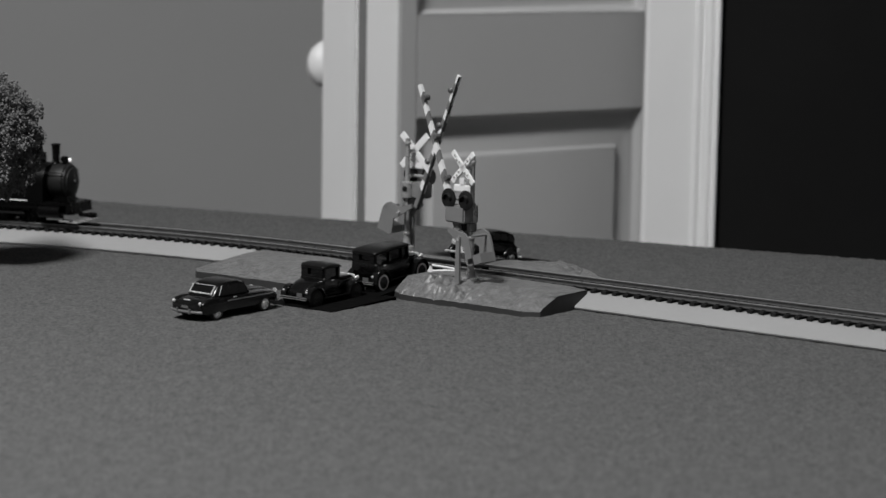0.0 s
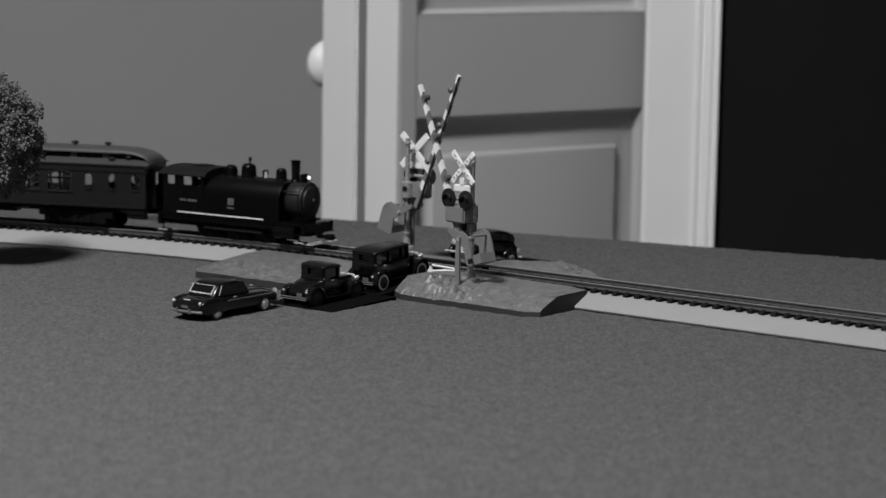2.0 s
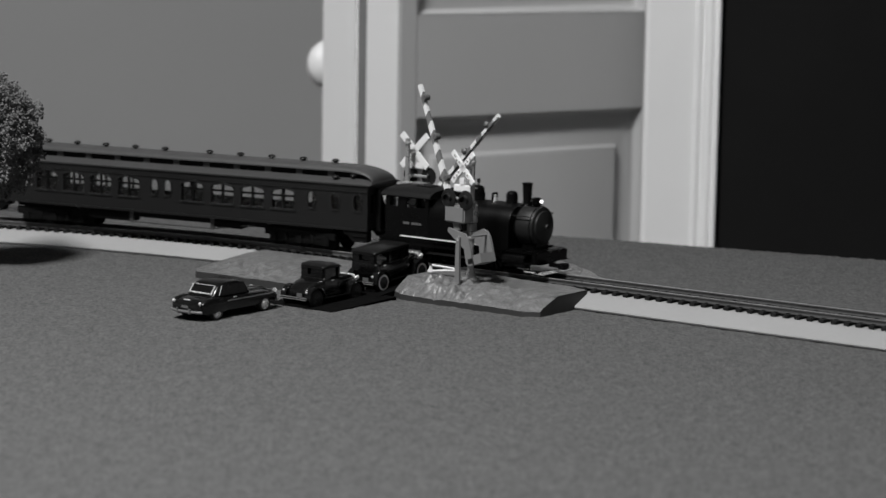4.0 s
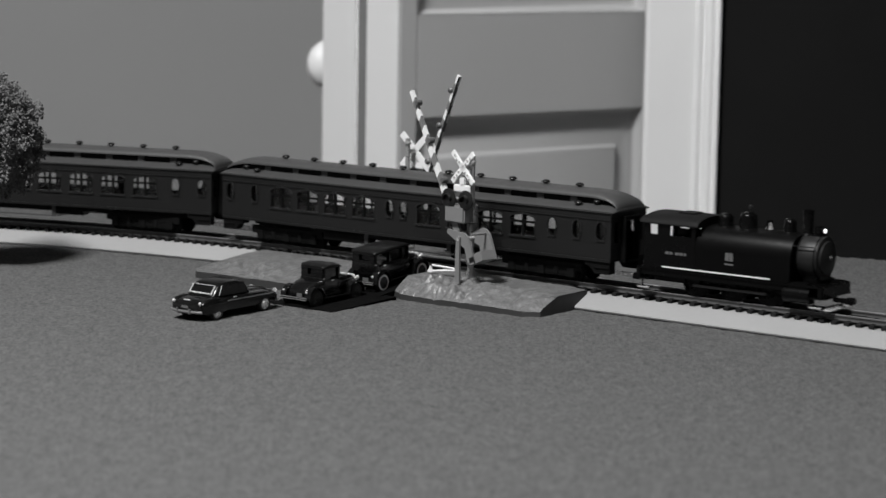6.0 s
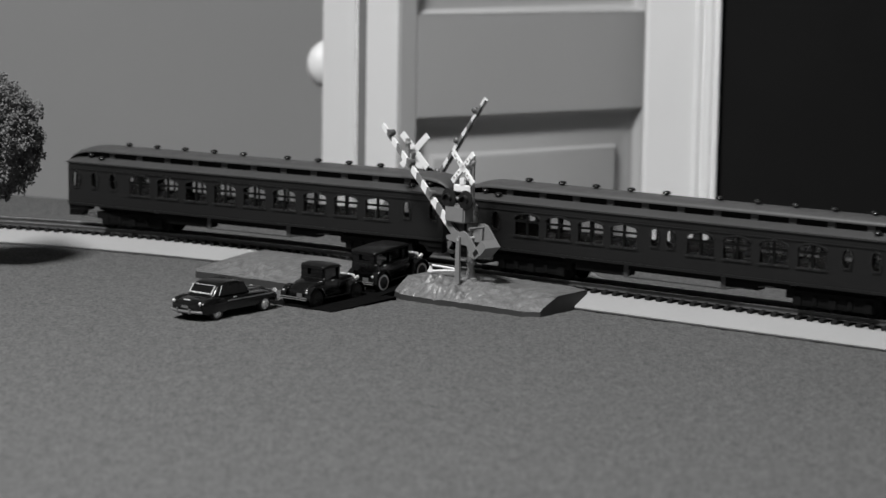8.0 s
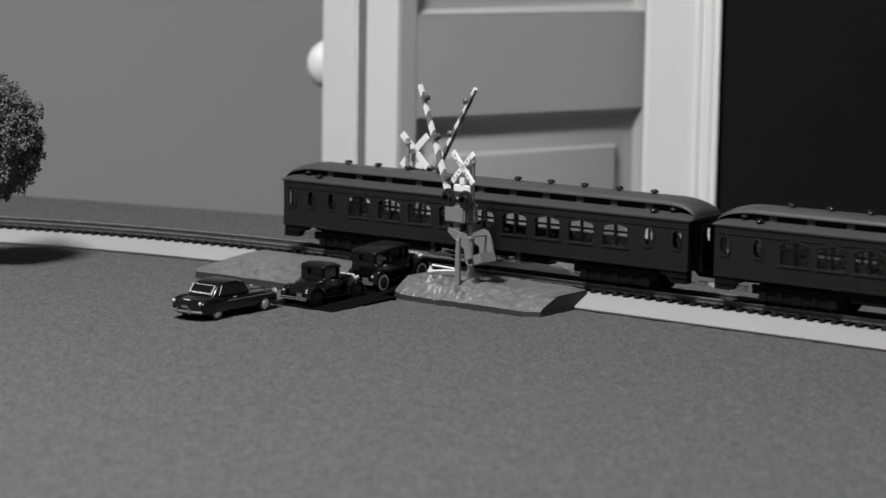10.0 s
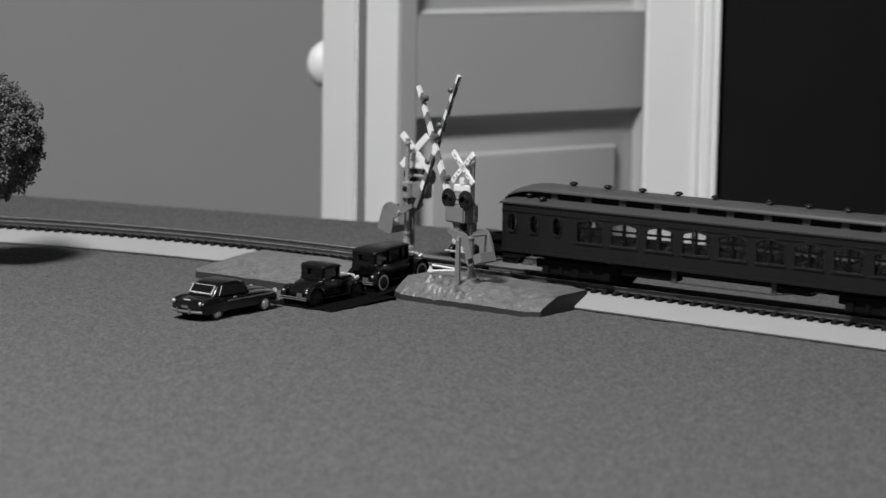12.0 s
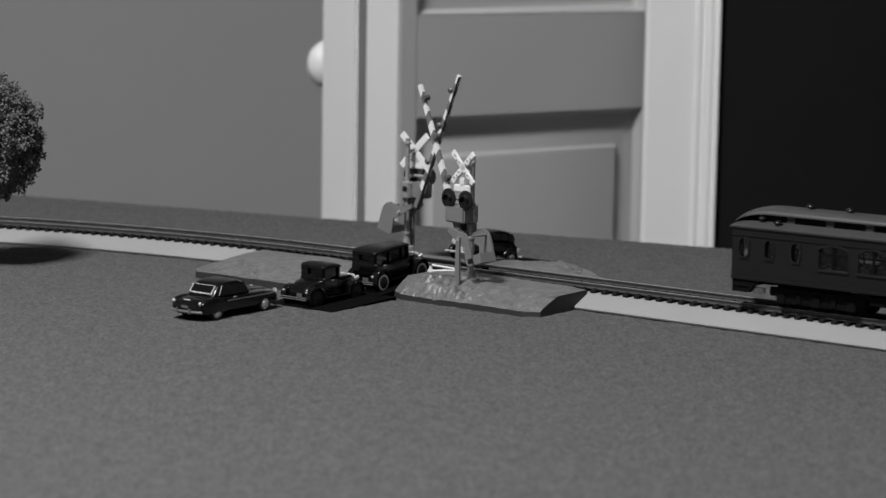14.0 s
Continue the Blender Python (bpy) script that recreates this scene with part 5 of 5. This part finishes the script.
def build_tree(m):
    tree = thing("model_tree", m, "bushy model tree with foam foliage", "tree")
    trunk = B()
    pts = [Vector((0, 0, 0)), Vector((0.001, 0.0005, 0.018)), Vector((-0.001, 0, 0.036)), Vector((0.001, 0.001, 0.075))]
    for i, (a, b) in enumerate(zip(pts, pts[1:])):
        tube(trunk, a, b, 0.0042 - 0.0010 * i, 0.0034 - 0.0010 * i, 10)
    for k in range(9):
        a = k * 2.4
        tube(trunk, (0, 0, 0.044 + 0.003 * k), (0.018 * math.cos(a), 0.018 * math.sin(a), 0.058 + 0.003 * k), 0.0013, 0.0005, 6)
    part("trunk", trunk, BARK, tree, smooth=True)
    rng = random.Random(5)
    clump = B()
    bmesh.ops.create_icosphere(clump, subdivisions=1, radius=1.0)
    base_v = [v.co.copy() for v in clump.verts]
    base_f = [[v.index for v in f.verts] for f in clump.faces]
    clump.free()
    verts, faces = [], []
    for i in range(30000):
        a, cz = rng.uniform(0, 2 * math.pi), rng.uniform(-1, 1)
        rad = 0.62 + 0.38 * rng.random() ** 0.6
        sc = math.sqrt(1 - cz * cz)
        q0 = Vector((sc * math.cos(a), sc * math.sin(a), cz))
        lump = 1 + 0.10 * noise.noise(q0 * 2.3 + Vector((0, 0, 4))) + 0.24 * noise.noise(q0 * 5.0) + 0.10 * noise.noise(q0 * 11.0)
        p = Vector((sc * math.cos(a), sc * math.sin(a), cz)) * rad * lump
        p = Vector((p.x * 0.0315, p.y * 0.0315, 0.0775 + p.z * 0.0370))
        r = rng.uniform(0.0004, 0.0008)
        k = len(verts)
        q = Euler((rng.uniform(0, 6), rng.uniform(0, 6), 0)).to_matrix()
        for v in base_v:
            verts.append(p + q @ (v * r * rng.uniform(0.3, 1.8)))
        faces += [[k + j for j in f] for f in base_f]
    me = bpy.data.meshes.new("crown")
    me.from_pydata([tuple(v) for v in verts], [], faces)
    me.materials.append(LEAF)
    crown = new("crown", me)
    crown.parent = tree
    tagged(crown, kind="stuff")
    return tree


# ---------------------------------------------------------------- setting out
WHEELS = []
S_TABLE = ((-1.0, -1.194), (0.0, -1.1006), (0.5, -1.0544), (1.0, -1.0079), (1.5, -0.9631), (2.0, -0.9217), (2.5, -0.8803), (3.0, -0.8388), (4.25, -0.729),
           (5.5, -0.6181), (6.0, -0.5745), (6.5, -0.5297), (7.0, -0.4847), (7.5, -0.4395), (8.0, -0.3952), (9.25, -0.2905), (10.5, -0.1885), (11.0, -0.1485),
           (11.5, -0.108), (12.0, -0.0682), (12.5, -0.0296), (13.0, 0.0083), (13.5, 0.044), (14.0, 0.0785), (15.0, 0.147))


def train_s(t):
    """How far the rear end of the train has come along the track, smoothly between the known times."""
    for i in range(1, len(S_TABLE) - 2):
        (ta, a), (tb, b), (tc, c), (td, d) = S_TABLE[i - 1:i + 3]
        if tb <= t <= tc:
            k = (t - tb) / (tc - tb)
            m0, m1 = (c - a) / (tc - ta) * (tc - tb), (d - b) / (td - tb) * (tc - tb)
            return (2 * k ** 3 - 3 * k ** 2 + 1) * b + (k ** 3 - 2 * k ** 2 + k) * m0 + (-2 * k ** 3 + 3 * k ** 2) * c + (k ** 3 - k ** 2) * m1
    return S_TABLE[-2][1]


def on_track(s, reach):
    """The pose of a vehicle whose two pivots lie reach before and behind s."""
    a, b = along(s - reach)[0], along(s + reach)[0]
    p, d = (a + b) / 2, b - a
    return pose(p.x, p.y, RAILHEAD, 0, 0, math.degrees(math.atan2(d.y, d.x)))


LOCO_AT, COACH_1_AT, COACH_2_AT = 0.6523, 0.4375, 0.1405
FRONT = [("v", 0.1340), ("o", 0.1186), ("o", 0.1024)] + [("w", x) for x in (0.0826, 0.0606, 0.0390, 0.0171)] + [("n", -0.0009), ("n", -0.0107)] + \
        [("w", x) for x in (-0.0304, -0.0516, -0.0726, -0.0936)] + [("o", -0.1146), ("v", -0.1340)]
REAR = [("v", 0.1340), ("o", 0.1162)] + [("w", 0.0953 - 0.0222 * i) for i in range(9)] + [("o", -0.1035), ("o", -0.1188), ("v", -0.1335)]
locomotive = build_locomotive(on_track(train_s(0) + LOCO_AT, 0.022))
coach_a, trucks_a = build_coach("passenger_coach", "dark painted model passenger coach with clerestory roof, paired narrow windows amidships", FRONT, on_track(train_s(0) + COACH_1_AT, 0.093), 0.0002)
coach_b, trucks_b = build_coach("passenger_coach", "dark painted model passenger coach with nine wide arched windows", REAR, on_track(train_s(0) + COACH_2_AT, 0.093), 0.0004)

HINGE, HINGE_X = 0.0351, 0.0032
near_signal, near_arm = build_signal(at(-0.077, -0.042, 0, -10), 0.0106, 0.0060, "silver and grey crossing signal with a striped gate arm", "white and grey striped gate arm", 67.0, 0.0238, -0.0004, 0.0, 0.0913, -0.0049, HINGE_X)
far_signal, far_arm = build_signal(at(-0.185, 0.044, -0.0025, 180), 0.0119, -0.0020, "grey crossing signal with gate arm, seen from behind", "striped gate arm, dark behind", 66.0, 0.0285, 0.0022, -0.0020, 0.0935, -0.0019, 0.0)

build_sedan(at(-0.1445, -0.1616, 0, 90) @ Matrix.Scale(1.08, 4))
build_vintage(at(-0.1300, -0.0990, 0, 90) @ Matrix.Scale(1.15, 4), "black vintage model coupe queued behind another car", True)
build_vintage(at(-0.1270, -0.0450, 0.0046, 90, 0, -4.6) @ Matrix.Scale(1.19, 4), "black vintage model sedan waiting on the road ramp", False)
build_thirties(at(-0.1350, 0.0570, 0.0052, -92, 0, -8.4) @ Matrix.Scale(1.01, 4))
strut = thing("white_bracket", at(-0.094, -0.036), "thin white plastic bracket beside the gate leg", "bracket")
part("upper_bar", tube(B(), (-0.0088, 0, 0.0166), (0.0082, 0, 0.0160), 0.0006, seg=8), WHITE, strut)
part("lower_bar", tube(B(), (-0.0088, 0, 0.0133), (0.0082, 0, 0.0152), 0.0006, seg=8), WHITE, strut)
part("end_plate", prism(B(), [(-0.0122, 0.0124), (-0.0084, 0.0126), (-0.0100, 0.0160)], -0.0006, 0.0006), WHITE, strut)
build_tree(pose(-0.271, 1.335, 0))


# ---------------------------------------------------------------- what moves


def motions():
    times = [i / 5 for i in range(71)]
    walk(locomotive, [(t, on_track(train_s(t) + LOCO_AT, 0.022)) for t in times])
    for coach, trucks, ahead in ((coach_a, trucks_a, COACH_1_AT), (coach_b, trucks_b, COACH_2_AT)):
        walk(coach, [(t, on_track(train_s(t) + ahead, 0.093)) for t in times])
        for truck, x in trucks:
            rows = []
            for t in times:
                here = on_track(train_s(t) + ahead, 0.093).inverted() @ on_track(train_s(t) + ahead + x, 0.020)
                rows.append((t, pose(x, 0, 0) @ here.to_3x3().to_4x4()))
            walk(truck, rows)
    fine = [i / 15 for i in range(211)]
    for ws, x, r in WHEELS:
        walk(ws, [(t, pose(x, 0, r) @ Matrix.Rotation((train_s(t) - train_s(0)) / r, 4, "Y")) for t in fine])
    near = ((0, 67.0), (5.2, 67.0), (5.3, 65.0), (5.4, 52.5), (5.5, 41.0), (5.6, 46.0), (5.7, 40.5), (5.8, 41.5), (5.9, 56.0), (6.0, 62.0), (6.1, 62.5), (6.2, 66.5), (6.3, 67.0), (7.4, 67.0), (7.5, 62.0), (7.6, 58.5), (7.7, 44.0), (7.8, 33.5), (7.9, 40.0), (8.0, 42.0), (8.1, 42.0), (8.2, 54.5), (8.4, 65.5), (8.6, 67.0), (10.3, 67.0), (11.0, 67.0), (11.1, 63.5), (11.2, 55.0), (11.3, 38.5), (11.4, 35.0), (11.5, 43.5), (11.6, 43.0), (11.7, 43.5), (11.8, 48.5), (11.9, 63.5), (12.0, 66.0), (12.2, 67.0), (14, 67.0))
    far = ((0, 66.0), (2.4, 66.0), (2.5, 65.0), (2.6, 59.5), (2.7, 40.5), (2.8, 17.5), (2.9, 10.5), (3.0, 20.0), (3.1, 34.5), (3.2, 27.5), (3.4, 17.5), (3.7, 27.5), (4.1, 48.0),
           (4.5, 60.5), (4.9, 65.0), (6.2, 66.0), (6.3, 61.0), (6.4, 48.0), (6.5, 28.5), (6.6, 26.0), (6.7, 36.5), (6.8, 44.5), (6.9, 52.5), (7.0, 62.0), (7.1, 64.0), (7.2, 58.5),
           (7.3, 49.5), (7.4, 36.0), (7.5, 25.5), (7.6, 26.5), (7.7, 28.0), (7.8, 31.5), (7.9, 40.5), (8.0, 51.5), (8.1, 53.5), (8.2, 55.0), (8.6, 62.0), (9.3, 65.0), (9.9, 59.5),
           (10.3, 53.0), (10.4, 54.0), (10.5, 56.0), (10.6, 62.0), (10.7, 64.5), (11.0, 66.0), (14, 66.0))
    for arm, angles, hx in ((near_arm, near, HINGE_X), (far_arm, far, 0.0)):
        # the arm reaches to the signal's -x side and rises by the angle
        walk(arm, [(t, pose(hx, 0, HINGE, 0, 0, 180) @ pose(0, 0, 0, 0, -a, 0)) for t, a in angles])


motions()
